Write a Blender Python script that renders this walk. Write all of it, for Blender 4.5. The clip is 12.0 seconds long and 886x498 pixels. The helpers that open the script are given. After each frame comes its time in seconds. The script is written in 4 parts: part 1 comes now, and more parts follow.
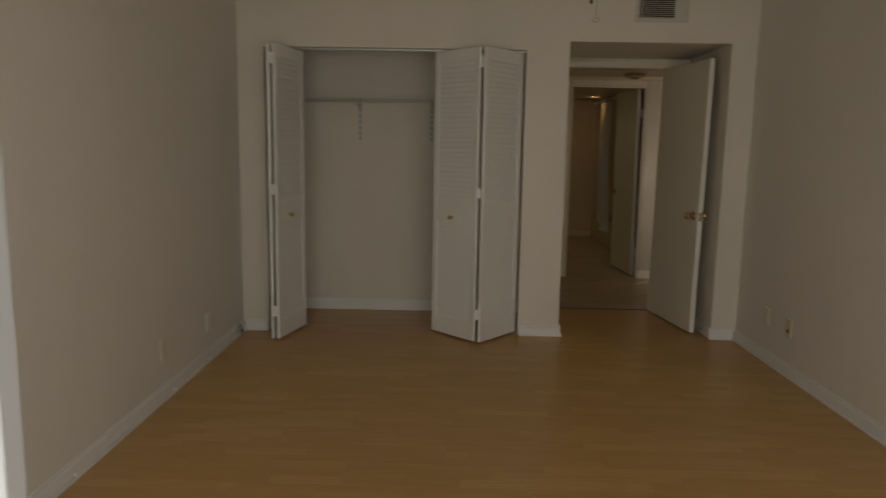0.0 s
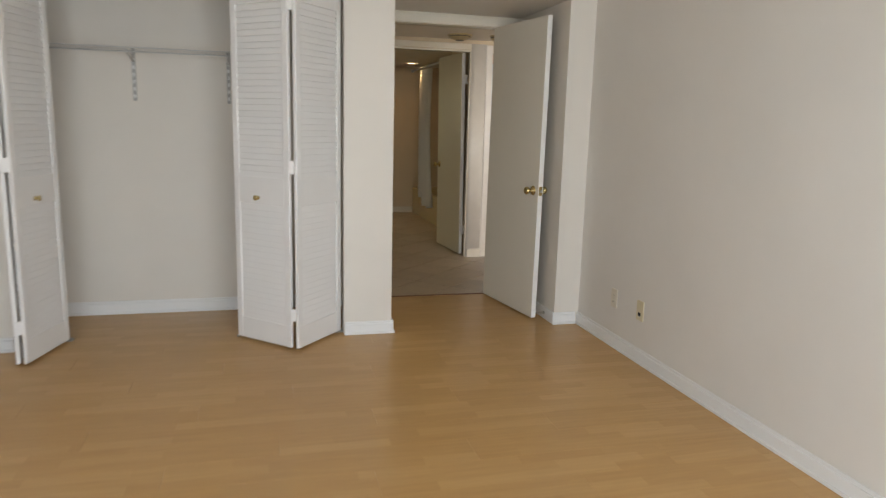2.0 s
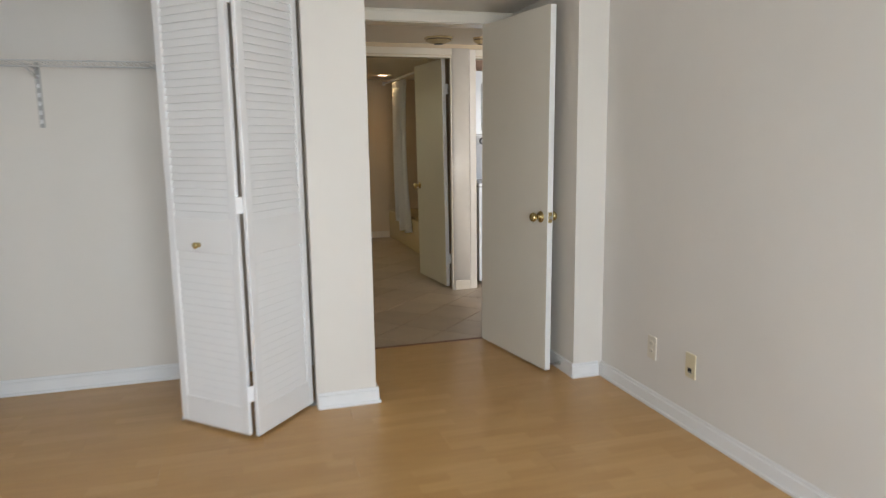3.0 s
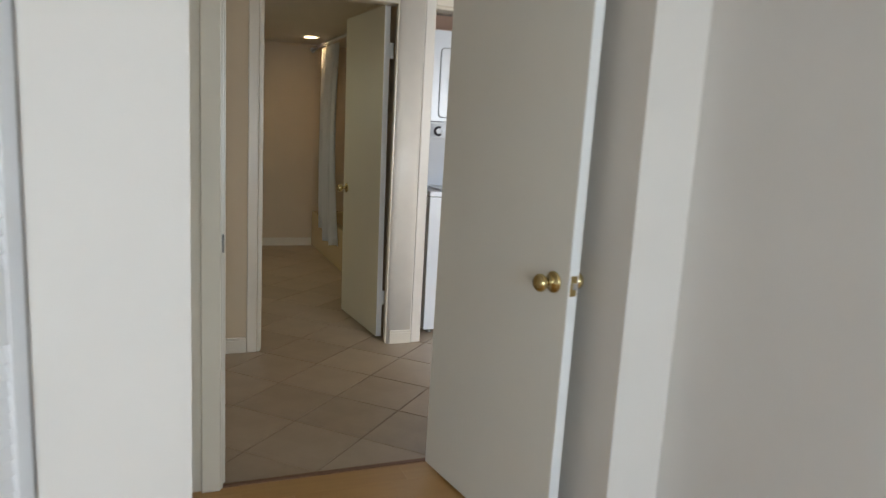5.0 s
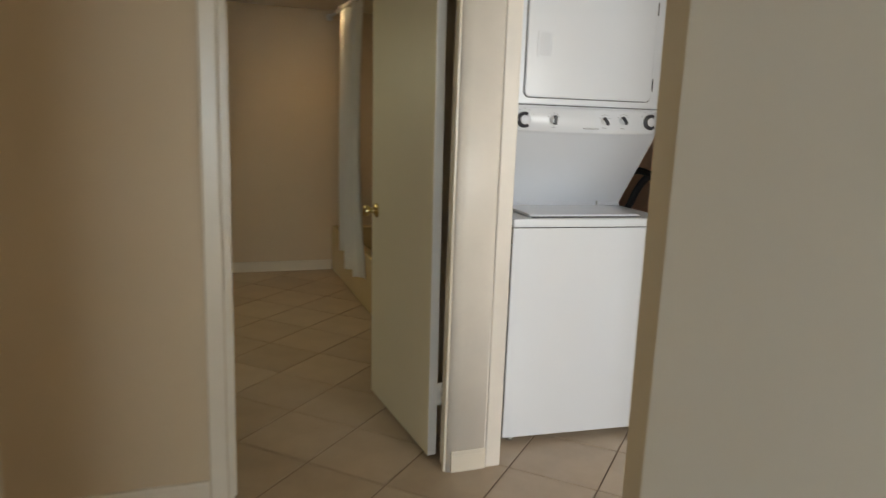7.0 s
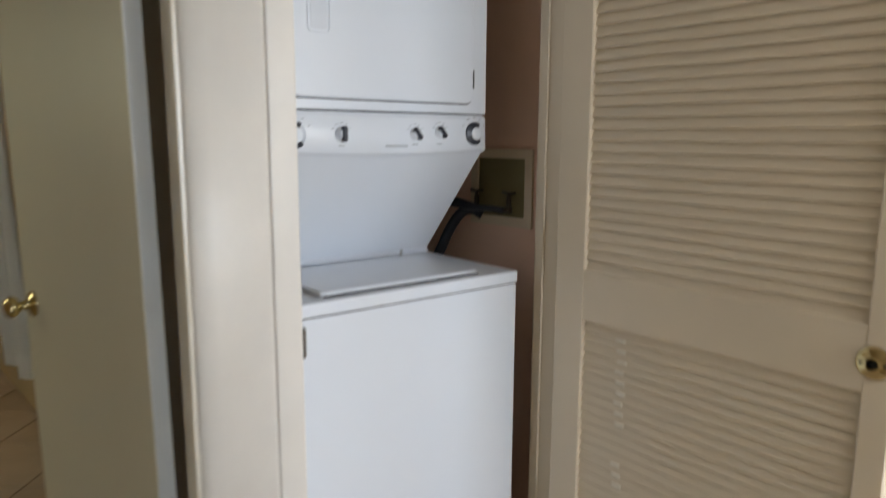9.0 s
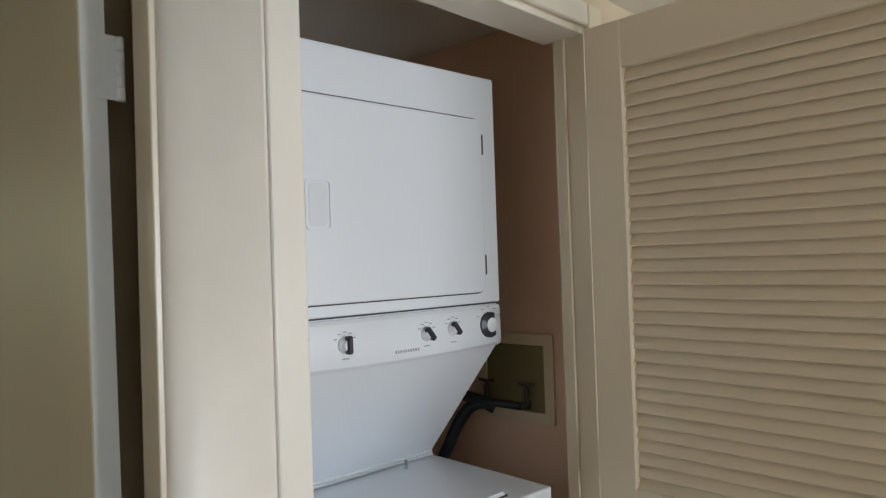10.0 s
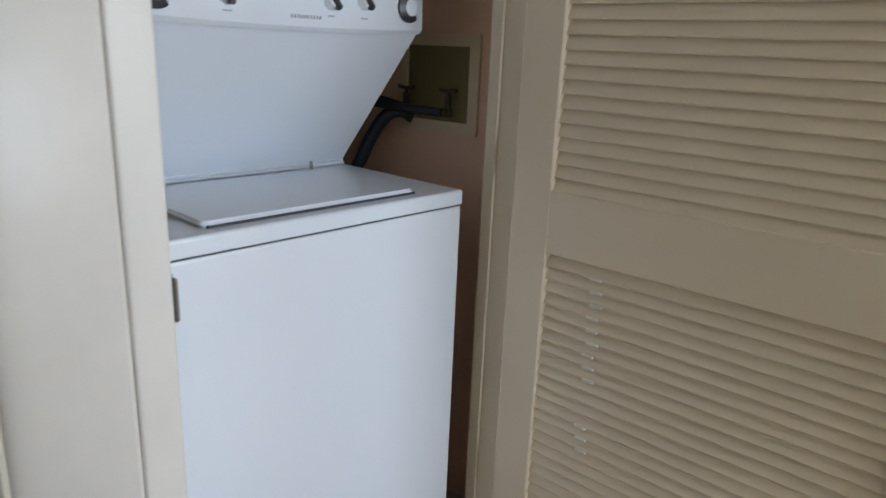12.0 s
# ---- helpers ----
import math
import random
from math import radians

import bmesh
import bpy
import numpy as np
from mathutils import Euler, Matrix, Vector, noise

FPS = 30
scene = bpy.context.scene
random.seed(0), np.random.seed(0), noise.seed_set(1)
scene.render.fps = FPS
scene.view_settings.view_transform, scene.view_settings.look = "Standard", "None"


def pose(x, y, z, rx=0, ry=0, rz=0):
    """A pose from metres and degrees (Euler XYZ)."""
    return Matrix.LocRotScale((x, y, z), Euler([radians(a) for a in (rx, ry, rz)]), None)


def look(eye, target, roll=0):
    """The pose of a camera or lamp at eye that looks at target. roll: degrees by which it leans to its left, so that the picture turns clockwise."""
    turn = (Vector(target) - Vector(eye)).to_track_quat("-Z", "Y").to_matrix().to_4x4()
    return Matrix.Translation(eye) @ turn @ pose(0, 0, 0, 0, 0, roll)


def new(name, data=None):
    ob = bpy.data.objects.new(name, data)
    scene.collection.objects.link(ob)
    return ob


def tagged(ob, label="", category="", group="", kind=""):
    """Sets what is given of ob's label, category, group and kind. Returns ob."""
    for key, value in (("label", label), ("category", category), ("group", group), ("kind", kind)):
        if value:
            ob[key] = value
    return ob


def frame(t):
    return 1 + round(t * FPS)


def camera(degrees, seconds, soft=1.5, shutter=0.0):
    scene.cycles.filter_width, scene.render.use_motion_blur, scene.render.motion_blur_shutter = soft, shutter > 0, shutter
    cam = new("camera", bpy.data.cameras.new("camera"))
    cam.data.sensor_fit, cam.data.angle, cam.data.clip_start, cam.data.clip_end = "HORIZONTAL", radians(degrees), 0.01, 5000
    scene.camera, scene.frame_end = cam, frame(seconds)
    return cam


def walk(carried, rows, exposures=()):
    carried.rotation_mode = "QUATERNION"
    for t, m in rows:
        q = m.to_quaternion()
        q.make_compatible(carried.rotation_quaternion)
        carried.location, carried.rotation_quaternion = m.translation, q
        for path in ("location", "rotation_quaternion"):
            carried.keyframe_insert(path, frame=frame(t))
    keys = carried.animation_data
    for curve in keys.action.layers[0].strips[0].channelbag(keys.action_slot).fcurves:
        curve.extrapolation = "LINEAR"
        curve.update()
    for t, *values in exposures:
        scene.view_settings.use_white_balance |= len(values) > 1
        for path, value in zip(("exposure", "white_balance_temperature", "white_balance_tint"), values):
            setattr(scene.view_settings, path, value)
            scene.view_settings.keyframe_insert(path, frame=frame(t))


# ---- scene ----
# camera
cam = camera(65.3, 12.0, soft=1.2, shutter=0.7)
PATH = [
    (0, (1.545, -5.012, 1.385), (1.519, -3.034, 1.09), 1.0),
    (0.5, (1.532, -4.912, 1.384), (1.645, -2.942, 1.062), 1.2),
    (1, (1.588, -4.714, 1.372), (1.739, -2.745, 1.052), 1.7),
    (1.5, (1.541, -4.481, 1.345), (1.875, -2.537, 1.011), 1.1),
    (2, (1.563, -4.227, 1.331), (2.065, -2.324, 0.974), 1.5),
    (2.5, (1.639, -3.751, 1.361), (2.18, -1.859, 1.007), -0.9),
    (3, (1.698, -3.368, 1.342), (2.27, -1.478, 1.026), -0.8),
    (3.2, (1.725, -3.185, 1.353), (2.365, -1.314, 1.051), 0.7),
    (4.8, (2.224, -1.714, 1.32), (2.988, 0.106, 0.999), 2.0),
    (5, (2.305, -1.533, 1.316), (3.04, 0.296, 0.98), 3.2),
    (5.5, (2.404, -1.141, 1.318), (3.076, 0.704, 0.936), 2.5),
    (6, (2.524, -0.666, 1.331), (3.2, 1.179, 0.954), 1.8),
    (6.5, (2.623, -0.246, 1.321), (3.19, 1.639, 0.968), 5.4),
    (6.7, (2.657, -0.08, 1.317), (3.233, 1.801, 0.955), 3.7),
    (8.3, (2.874, 0.966, 1.259), (4.027, 2.554, 0.875), -0.5),
    (8.5, (2.896, 1.049, 1.271), (4.129, 2.577, 0.89), -0.9),
    (9, (3.063, 1.229, 1.311), (4.398, 2.683, 0.99), 0.3),
    (9.5, (3.13, 1.404, 1.432), (4.527, 2.829, 1.302), 0.4),
    (10, (3.144, 1.55, 1.485), (4.608, 2.912, 1.517), -1.9),
    (10.5, (3.192, 1.581, 1.397), (4.689, 2.897, 1.235), 0.6),
    (11, (3.253, 1.568, 1.267), (4.725, 2.857, 0.853), 2.3),
    (11.5, (3.261, 1.589, 1.232), (4.747, 2.797, 0.653), 4.1),
    (12, (3.311, 1.582, 1.241), (4.807, 2.784, 0.681), 2.4),
]
EXPOSURES = [(0, -1.0, 9200, 15), (0.5, -0.5, 8700, 13), (1, 0.1, 8000, 12), (1.5, 0.5, 7500, 11), (2, 0.78, 7100, 11), (2.5, 0.87, 6850, 11), (3, 1.0, 6700, 10),
             (5, 0.95, 6300, 8), (5.5, 0.90, 6200, 8), (6, 0.92, 6650, 7), (6.5, 0.96, 7050, 7), (8.5, 1.12, 6050, 7), (9.5, 1.04, 6250, 9), (10, 1.02, 6200, 6), (11.5, 1.01, 5650, 6), (12, 0.99, 5700, 6)]
walk(cam, [(t, look(eye, target, roll)) for t, eye, target, roll in PATH], EXPOSURES)



# ---- light ----
world = bpy.data.worlds.new("sky")
scene.world = world
world.use_nodes = True
wn = world.node_tree
sky = wn.nodes.new("ShaderNodeTexSky")
sky.sky_type = "NISHITA"
sky.sun_disc = False
sky.sun_elevation = radians(52)
sky.sun_rotation = radians(20)
wn.links.new(sky.outputs[0], wn.nodes["Background"].inputs[0])
wn.nodes["Background"].inputs[1].default_value = 0.08

sun = new("sun", bpy.data.lights.new("sun", "SUN"))
sun.data.energy = 2.5
sun.data.angle = radians(0.6)
sun.data.color = (1.0, 0.95, 0.87)
sun.matrix_world = look((3, 20, 26), (1.5, 0, 0))


def area_lamp(name, eye, target, w, h, watts, colour):
    d = bpy.data.lights.new(name, "AREA")
    d.shape, d.size, d.size_y, d.energy, d.color = "RECTANGLE", w, h, watts, colour
    ob = new(name, d)
    ob.matrix_world = look(eye, target)
    return ob


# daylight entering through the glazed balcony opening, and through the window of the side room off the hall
area_lamp("window_daylight", (1.83, -5.25, 1.25), (1.83, 0, 1.1), 3.0, 2.0, 57, (0.80, 0.92, 1.05))
# added fill lamp before the closed hall end, brightens the west-facing doors
area_lamp("hall_end_fill", (-0.95, 1.75, 1.3), (3, 1.75, 1.2), 1.1, 1.6, 4.4, (1.0, 0.89, 0.64))
# added fill lamp in the unseen bathroom wall, for curtain, floor and door
area_lamp("bath_side_fill", (2.14, 4.25, 1.55), (3.0, 4.0, 0.1), 0.6, 0.6, 2.4, (1.0, 0.95, 0.60))
area_lamp("side_window_daylight", (4.50, -0.92, 1.25), (4.50, 2, 0.9), 1.1, 1.2, 31, (0.89, 0.935, 1.0))


# ---- materials ----
def shader(name, rough=0.5, metal=0.0):
    m = bpy.data.materials.new(name)
    m.use_nodes = True
    nt = m.node_tree
    b = nt.nodes["Principled BSDF"]
    b.inputs["Roughness"].default_value = rough
    b.inputs["Metallic"].default_value = metal
    return m, nt, b


def node(nt, kind, **values):
    n = nt.nodes.new(kind)
    for k, v in values.items():
        n.inputs[k.replace("_", " ")].default_value = v
    return n


def ramp(nt, fac, stops):
    r = nt.nodes.new("ShaderNodeValToRGB")
    while len(r.color_ramp.elements) < len(stops):
        r.color_ramp.elements.new(0.5)
    for e, (p, c) in zip(r.color_ramp.elements, stops):
        e.position, e.color = p, (*c, 1)
    nt.links.new(fac, r.inputs[0])
    return r.outputs[0]


def paint(name, colour, rough=0.5, vary=0.05, bump=0.06, grain=90.0, patch=1.6, metal=0.0, spec=0.5):
    """Paint, enamel, plastic or metal: broad patches, fine grain in the gloss and a slight relief."""
    m, nt, b = shader(name, rough, metal)
    co = nt.nodes.new("ShaderNodeTexCoord").outputs["Object"]
    broad = node(nt, "ShaderNodeTexNoise", Scale=patch, Detail=4.0, Roughness=0.6)
    fine = node(nt, "ShaderNodeTexNoise", Scale=grain, Detail=3.0, Roughness=0.6)
    for n in (broad, fine):
        nt.links.new(co, n.inputs["Vector"])
    lo = tuple(c * (1 - vary) for c in colour)
    hi = tuple(min(1, c * (1 + vary * 0.7)) for c in colour)
    nt.links.new(ramp(nt, broad.outputs[0], [(0.3, lo), (0.7, hi)]), b.inputs["Base Color"])
    mr = node(nt, "ShaderNodeMapRange")
    mr.inputs["To Min"].default_value, mr.inputs["To Max"].default_value = rough * 0.85, min(1, rough * 1.15)
    nt.links.new(fine.outputs[0], mr.inputs["Value"])
    nt.links.new(mr.outputs[0], b.inputs["Roughness"])
    b.inputs["Specular IOR Level"].default_value = spec
    if bump:
        bp = node(nt, "ShaderNodeBump", Strength=bump, Distance=0.002)
        nt.links.new(fine.outputs[0], bp.inputs["Height"])
        nt.links.new(bp.outputs[0], b.inputs["Normal"])
    return m


WALL = paint("wall_paint", (0.74, 0.705, 0.662), 0.62, 0.03, 0.12, 160)
# copy of the wall paint, tinted for warmer light on the closet wall
NORTH_TINT = paint("wall_paint_warm_lit", (0.75, 0.698, 0.632), 0.62, 0.03, 0.12, 160)
# wall paint again, with the alcove's warm shade put into the colour
ALCOVE_TINT = paint("wall_paint_alcove_shade", (0.75, 0.68, 0.555), 0.6, 0.03, 0.12, 160)
CEIL = paint("ceiling_paint", (0.76, 0.71, 0.64), 0.8, 0.03, 0.35, 140)
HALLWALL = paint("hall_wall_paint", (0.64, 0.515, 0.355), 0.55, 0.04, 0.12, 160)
PINK = paint("laundry_wall_paint", (0.75, 0.50, 0.36), 0.6, 0.06, 0.12, 120)
GREEN = paint("green_wall_paint", (0.07, 0.12, 0.06), 0.6, 0.08, 0.12, 120)
TRIM = paint("white_trim_paint", (0.81, 0.80, 0.79), 0.35, 0.03, 0.05, 60)
PIER = paint("pier_paint", (0.80, 0.75, 0.685), 0.38, 0.05, 0.06, 70, 5)
# enamel greyed to carry the shade in the dryer's handle pocket
POCKET_SHADE = paint("handle_pocket_shade", (0.67, 0.69, 0.73), 0.4, 0.03, 0.0)
CREAMTRIM = paint("cream_trim_paint", (0.765, 0.698, 0.59), 0.25, 0.04, 0.05, 60)
DOORP = paint("door_paint", (0.755, 0.713, 0.63), 0.42, 0.03, 0.06, 80, 1.1)
# door paint tinted olive to carry the light on the bathroom door
DOORP_WARM = paint("door_paint_warm_lit", (0.775, 0.715, 0.555), 0.42, 0.03, 0.06, 80, 1.1)
DOOREDGE = paint("door_edge_paint", (0.86, 0.85, 0.82), 0.4, 0.03, 0.05, 60)
LOUVER = paint("louver_paint", (0.72, 0.62, 0.47), 0.42, 0.04, 0.07, 70)
DRIP = paint("paint_drip", (0.76, 0.70, 0.59), 0.3, 0.04, 0.05, 70)
BIFOLD = paint("bifold_paint", (0.825, 0.805, 0.79), 0.42, 0.03, 0.06, 70)
ENAMEL = paint("white_enamel", (0.77, 0.795, 0.84), 0.22, 0.015, 0.02, 200)
# near-black for cabinet seams, and for the shade painted under the lid
ENAMELGAP = paint("dark_seam_and_shade", (0.05, 0.05, 0.055), 0.7, 0.1, 0.0)
DIALDARK = paint("dark_grey_plastic", (0.03, 0.03, 0.04), 0.35, 0.1, 0.0)
INK = paint("grey_ink", (0.33, 0.34, 0.36), 0.5, 0.05, 0.0)
BRASS = paint("polished_brass", (0.66, 0.53, 0.26), 0.2, 0.15, 0.03, 50, 8, 1.0)
STEEL = paint("dull_steel", (0.5, 0.5, 0.48), 0.35, 0.1, 0.03, 60, 8, 1.0)
STRIKE = paint("tarnished_steel", (0.22, 0.20, 0.17), 0.4, 0.2, 0.03, 60, 8, 0.7)
IVORY = paint("ivory_plastic", (0.66, 0.58, 0.40), 0.35, 0.05, 0.0)
ALMOND = paint("light_almond_plastic", (0.70, 0.64, 0.54), 0.35, 0.05, 0.0)
YELLOWED = paint("yellowed_plastic", (0.46, 0.36, 0.20), 0.45, 0.08, 0.03)
BOXPLASTIC = paint("cream_box_plastic", (0.63, 0.51, 0.34), 0.45, 0.06, 0.03)
# olive darkened to carry the shade in the supply box recess
BOX_SHADE = paint("olive_box_shade", (0.2, 0.17, 0.07), 0.6, 0.12, 0.03)
RUBBER = paint("black_rubber", (0.015, 0.016, 0.02), 0.42, 0.2, 0.04)
VALVE = paint("dark_bronze", (0.10, 0.085, 0.065), 0.4, 0.2, 0.03, 60, 8, 0.8)
TUBMAT = paint("almond_tub_enamel", (0.66, 0.52, 0.30), 0.25, 0.04, 0.02)
CLOTH = paint("white_curtain_cloth", (0.90, 0.89, 0.88), 0.8, 0.04, 0.15, 220)
SURROUND = paint("shower_wall_tile", (0.62, 0.50, 0.36), 0.3, 0.04, 0.05)
WIRE = paint("grey_vinyl_wire", (0.62, 0.61, 0.59), 0.4, 0.05, 0.0)
STANDARD = paint("grey_shelf_standard", (0.40, 0.39, 0.37), 0.45, 0.06, 0.0)
GROUT = paint("brown_grout", (0.25, 0.19, 0.14), 0.85, 0.15, 0.3, 200)
STRIP = paint("transition_strip", (0.20, 0.10, 0.055), 0.45, 0.12, 0.05)
SLAB = paint("floor_underlay", (0.12, 0.07, 0.035), 0.8, 0.1, 0.1)
ALU = paint("white_aluminium", (0.72, 0.75, 0.78), 0.35, 0.04, 0.02, 60, 3, 0.2)
CONCRETE = paint("balcony_concrete", (0.42, 0.41, 0.39), 0.85, 0.12, 0.4, 40)
STUCCO = paint("outer_stucco", (0.6, 0.57, 0.5), 0.85, 0.08, 0.5, 60)
GROUND = paint("lawn", (0.07, 0.1, 0.035), 0.95, 0.3, 0.6, 3, 0.2)
GRILLE = paint("grille_enamel", (0.60, 0.58, 0.52), 0.4, 0.04, 0.02)
# near-black painted for the shade inside holes and slots
HOLE_SHADE = paint("hole_shade", (0.02, 0.02, 0.02), 0.9, 0.1, 0.0)


def laminate():
    m, nt, b = shader("laminate", 0.3)
    tc = nt.nodes.new("ShaderNodeTexCoord").outputs["Object"]
    rnd = nt.nodes.new("ShaderNodeObjectInfo").outputs["Random"]
    off = nt.nodes.new("ShaderNodeCombineXYZ")
    sc = node(nt, "ShaderNodeMath")
    sc.operation = "MULTIPLY"
    sc.inputs[1].default_value = 37.0
    nt.links.new(rnd, sc.inputs[0])
    nt.links.new(sc.outputs[0], off.inputs[0])
    add = nt.nodes.new("ShaderNodeVectorMath")
    add.operation = "ADD"
    nt.links.new(tc, add.inputs[0])
    nt.links.new(off.outputs[0], add.inputs[1])
    br = nt.nodes.new("ShaderNodeTexBrick")
    br.offset, br.offset_frequency, br.squash = 0.37, 2, 1.0
    for k, v in (("Scale", 1.0), ("Mortar Size", 0.0003), ("Brick Width", 0.37), ("Row Height", 0.065), ("Bias", -0.1), ("Mortar Smooth", 0.5)):
        br.inputs[k].default_value = v
    br.inputs["Color1"].default_value = (0.0, 0.0, 0.0, 1)
    br.inputs["Color2"].default_value = (1.0, 1.0, 1.0, 1)
    br.inputs["Mortar"].default_value = (0.4, 0.4, 0.4, 1)
    nt.links.new(add.outputs[0], br.inputs["Vector"])
    stretch = nt.nodes.new("ShaderNodeMapping")
    stretch.inputs["Scale"].default_value = (1.6, 26, 1)
    nt.links.new(add.outputs[0], stretch.inputs["Vector"])
    grain = node(nt, "ShaderNodeTexNoise", Scale=2.2, Detail=6.0, Roughness=0.62, Distortion=0.4)
    nt.links.new(stretch.outputs[0], grain.inputs["Vector"])
    base = ramp(nt, br.outputs["Color"], [(0.0, (0.525, 0.303, 0.110)), (0.6, (0.545, 0.319, 0.120)), (1.0, (0.60, 0.365, 0.150))])
    gr = ramp(nt, grain.outputs[0], [(0.3, (0.84, 0.80, 0.74)), (0.65, (1.04, 1.04, 1.04))])
    mix = nt.nodes.new("ShaderNodeMix")
    mix.data_type, mix.blend_type = "RGBA", "MULTIPLY"
    mix.inputs[0].default_value = 0.6
    nt.links.new(base, mix.inputs[6])
    nt.links.new(gr, mix.inputs[7])
    nt.links.new(mix.outputs[2], b.inputs["Base Color"])
    wear = node(nt, "ShaderNodeTexNoise", Scale=2.5, Detail=5.0)
    nt.links.new(add.outputs[0], wear.inputs["Vector"])
    mr = node(nt, "ShaderNodeMapRange")
    mr.inputs["To Min"].default_value, mr.inputs["To Max"].default_value = 0.27, 0.38
    nt.links.new(wear.outputs[0], mr.inputs["Value"])
    nt.links.new(mr.outputs[0], b.inputs["Roughness"])
    bp = node(nt, "ShaderNodeBump", Strength=0.04, Distance=0.001)
    nt.links.new(grain.outputs[0], bp.inputs["Height"])
    nt.links.new(bp.outputs[0], b.inputs["Normal"])
    return m


def ceramic():
    m, nt, b = shader("ceramic_tile", 0.35)
    tc = nt.nodes.new("ShaderNodeTexCoord").outputs["Object"]
    rnd = nt.nodes.new("ShaderNodeObjectInfo").outputs["Random"]
    n1 = node(nt, "ShaderNodeTexNoise", Scale=5.0, Detail=5.0, Roughness=0.6)
    n2 = node(nt, "ShaderNodeTexNoise", Scale=70.0, Detail=3.0)
    nt.links.new(tc, n1.inputs["Vector"])
    nt.links.new(tc, n2.inputs["Vector"])
    mx = node(nt, "ShaderNodeMath")
    mx.operation = "MULTIPLY_ADD"
    mx.inputs[1].default_value = 0.35
    nt.links.new(rnd, mx.inputs[0])
    nt.links.new(n1.outputs[0], mx.inputs[2])
    nt.links.new(ramp(nt, mx.outputs[0], [(0.3, (0.355, 0.275, 0.195)), (0.6, (0.425, 0.335, 0.245)), (0.95, (0.50, 0.405, 0.305))]), b.inputs["Base Color"])
    mr = node(nt, "ShaderNodeMapRange")
    mr.inputs["To Min"].default_value, mr.inputs["To Max"].default_value = 0.26, 0.46
    nt.links.new(n1.outputs[0], mr.inputs["Value"])
    nt.links.new(mr.outputs[0], b.inputs["Roughness"])
    bp = node(nt, "ShaderNodeBump", Strength=0.08, Distance=0.001)
    nt.links.new(n2.outputs[0], bp.inputs["Height"])
    nt.links.new(bp.outputs[0], b.inputs["Normal"])
    return m


def glow(name, colour, strength):
    m, nt, b = shader(name, 0.4)
    b.inputs["Emission Color"].default_value = (*colour, 1)
    b.inputs["Emission Strength"].default_value = strength
    return m


def glass():
    m, nt, b = shader("window_glass", 0.02)
    b.inputs["Transmission Weight"].default_value = 1.0
    b.inputs["IOR"].default_value = 1.1
    return m


LAMINATE, TILE = laminate(), ceramic()
LAMP = glow("warm_bulb", (1.0, 0.72, 0.40), 14.0)
GLASS = glass()


# ---- mesh helpers ----
def box(x0, x1, y0, y1, z0, z1, bevel=0.0, bm=None, seg=1):
    """A box; with a bevel its edges are rounded. Added to bm where one is given."""
    one = bmesh.new()
    v = [one.verts.new((x, y, z)) for z in (z0, z1) for y in (y0, y1) for x in (x0, x1)]
    for f in ((0, 2, 3, 1), (4, 5, 7, 6), (0, 1, 5, 4), (2, 6, 7, 3), (0, 4, 6, 2), (1, 3, 7, 5)):
        one.faces.new([v[i] for i in f])
    if bevel:
        bmesh.ops.bevel(one, geom=one.edges[:], offset=bevel, segments=seg, affect="EDGES", profile=0.6)
    return merge(bm, one)


def merge(bm, one):
    if bm is None:
        return one
    me = bpy.data.meshes.new("tmp")
    one.to_mesh(me)
    one.free()
    bm.from_mesh(me)
    bpy.data.meshes.remove(me)
    return bm


def lathe(profile, seg=24, m=None, bm=None):
    """A turned solid round z from (radius, height) pairs, moved by m."""
    one = bmesh.new()
    rings = []
    for r, z in profile:
        rings.append([one.verts.new((r * math.cos(2 * math.pi * i / seg), r * math.sin(2 * math.pi * i / seg), z)) for i in range(seg)] if r > 1e-6 else [one.verts.new((0, 0, z))])
    for a, b in zip(rings, rings[1:]):
        for i in range(seg):
            j = (i + 1) % seg
            if len(a) == 1 and len(b) == 1:
                continue
            if len(a) == 1:
                one.faces.new((a[0], b[j], b[i]))
            elif len(b) == 1:
                one.faces.new((a[i], a[j], b[0]))
            else:
                one.faces.new((a[i], a[j], b[j], b[i]))
    for f in one.faces:
        f.smooth = True
    if m is not None:
        bmesh.ops.transform(one, matrix=m, verts=one.verts[:])
    return merge(bm, one)


def tube(points, r, seg=10, bm=None):
    """A round bar along points, with closed ends."""
    one = bmesh.new()
    pts = [Vector(p) for p in points]
    rings = []
    side = None
    for i, p in enumerate(pts):
        d = (pts[min(i + 1, len(pts) - 1)] - pts[max(i - 1, 0)]).normalized()
        if side is None:
            side = d.orthogonal().normalized()
        side = (side - d * side.dot(d)).normalized()
        up = d.cross(side)
        rings.append([one.verts.new(p + side * (r * math.cos(a)) + up * (r * math.sin(a))) for a in (2 * math.pi * k / seg for k in range(seg))])
    for a, b in zip(rings, rings[1:]):
        for i in range(seg):
            j = (i + 1) % seg
            one.faces.new((a[i], a[j], b[j], b[i])).smooth = True
    one.faces.new(rings[0][::-1])
    one.faces.new(rings[-1])
    return merge(bm, one)


def curve_pts(ctrl, n=24):
    """A smooth run of points through the control points."""
    c = [Vector(p) for p in ctrl]
    c = [c[0] * 2 - c[1]] + c + [c[-1] * 2 - c[-2]]
    out = []
    for i in range(1, len(c) - 2):
        for k in range(n):
            t = k / n
            a, b, d, e = c[i - 1], c[i], c[i + 1], c[i + 2]
            out.append(0.5 * (2 * b + (d - a) * t + (2 * a - 5 * b + 4 * d - e) * t * t + (3 * b - a - 3 * d + e) * t ** 3))
    return out + [c[-2]]


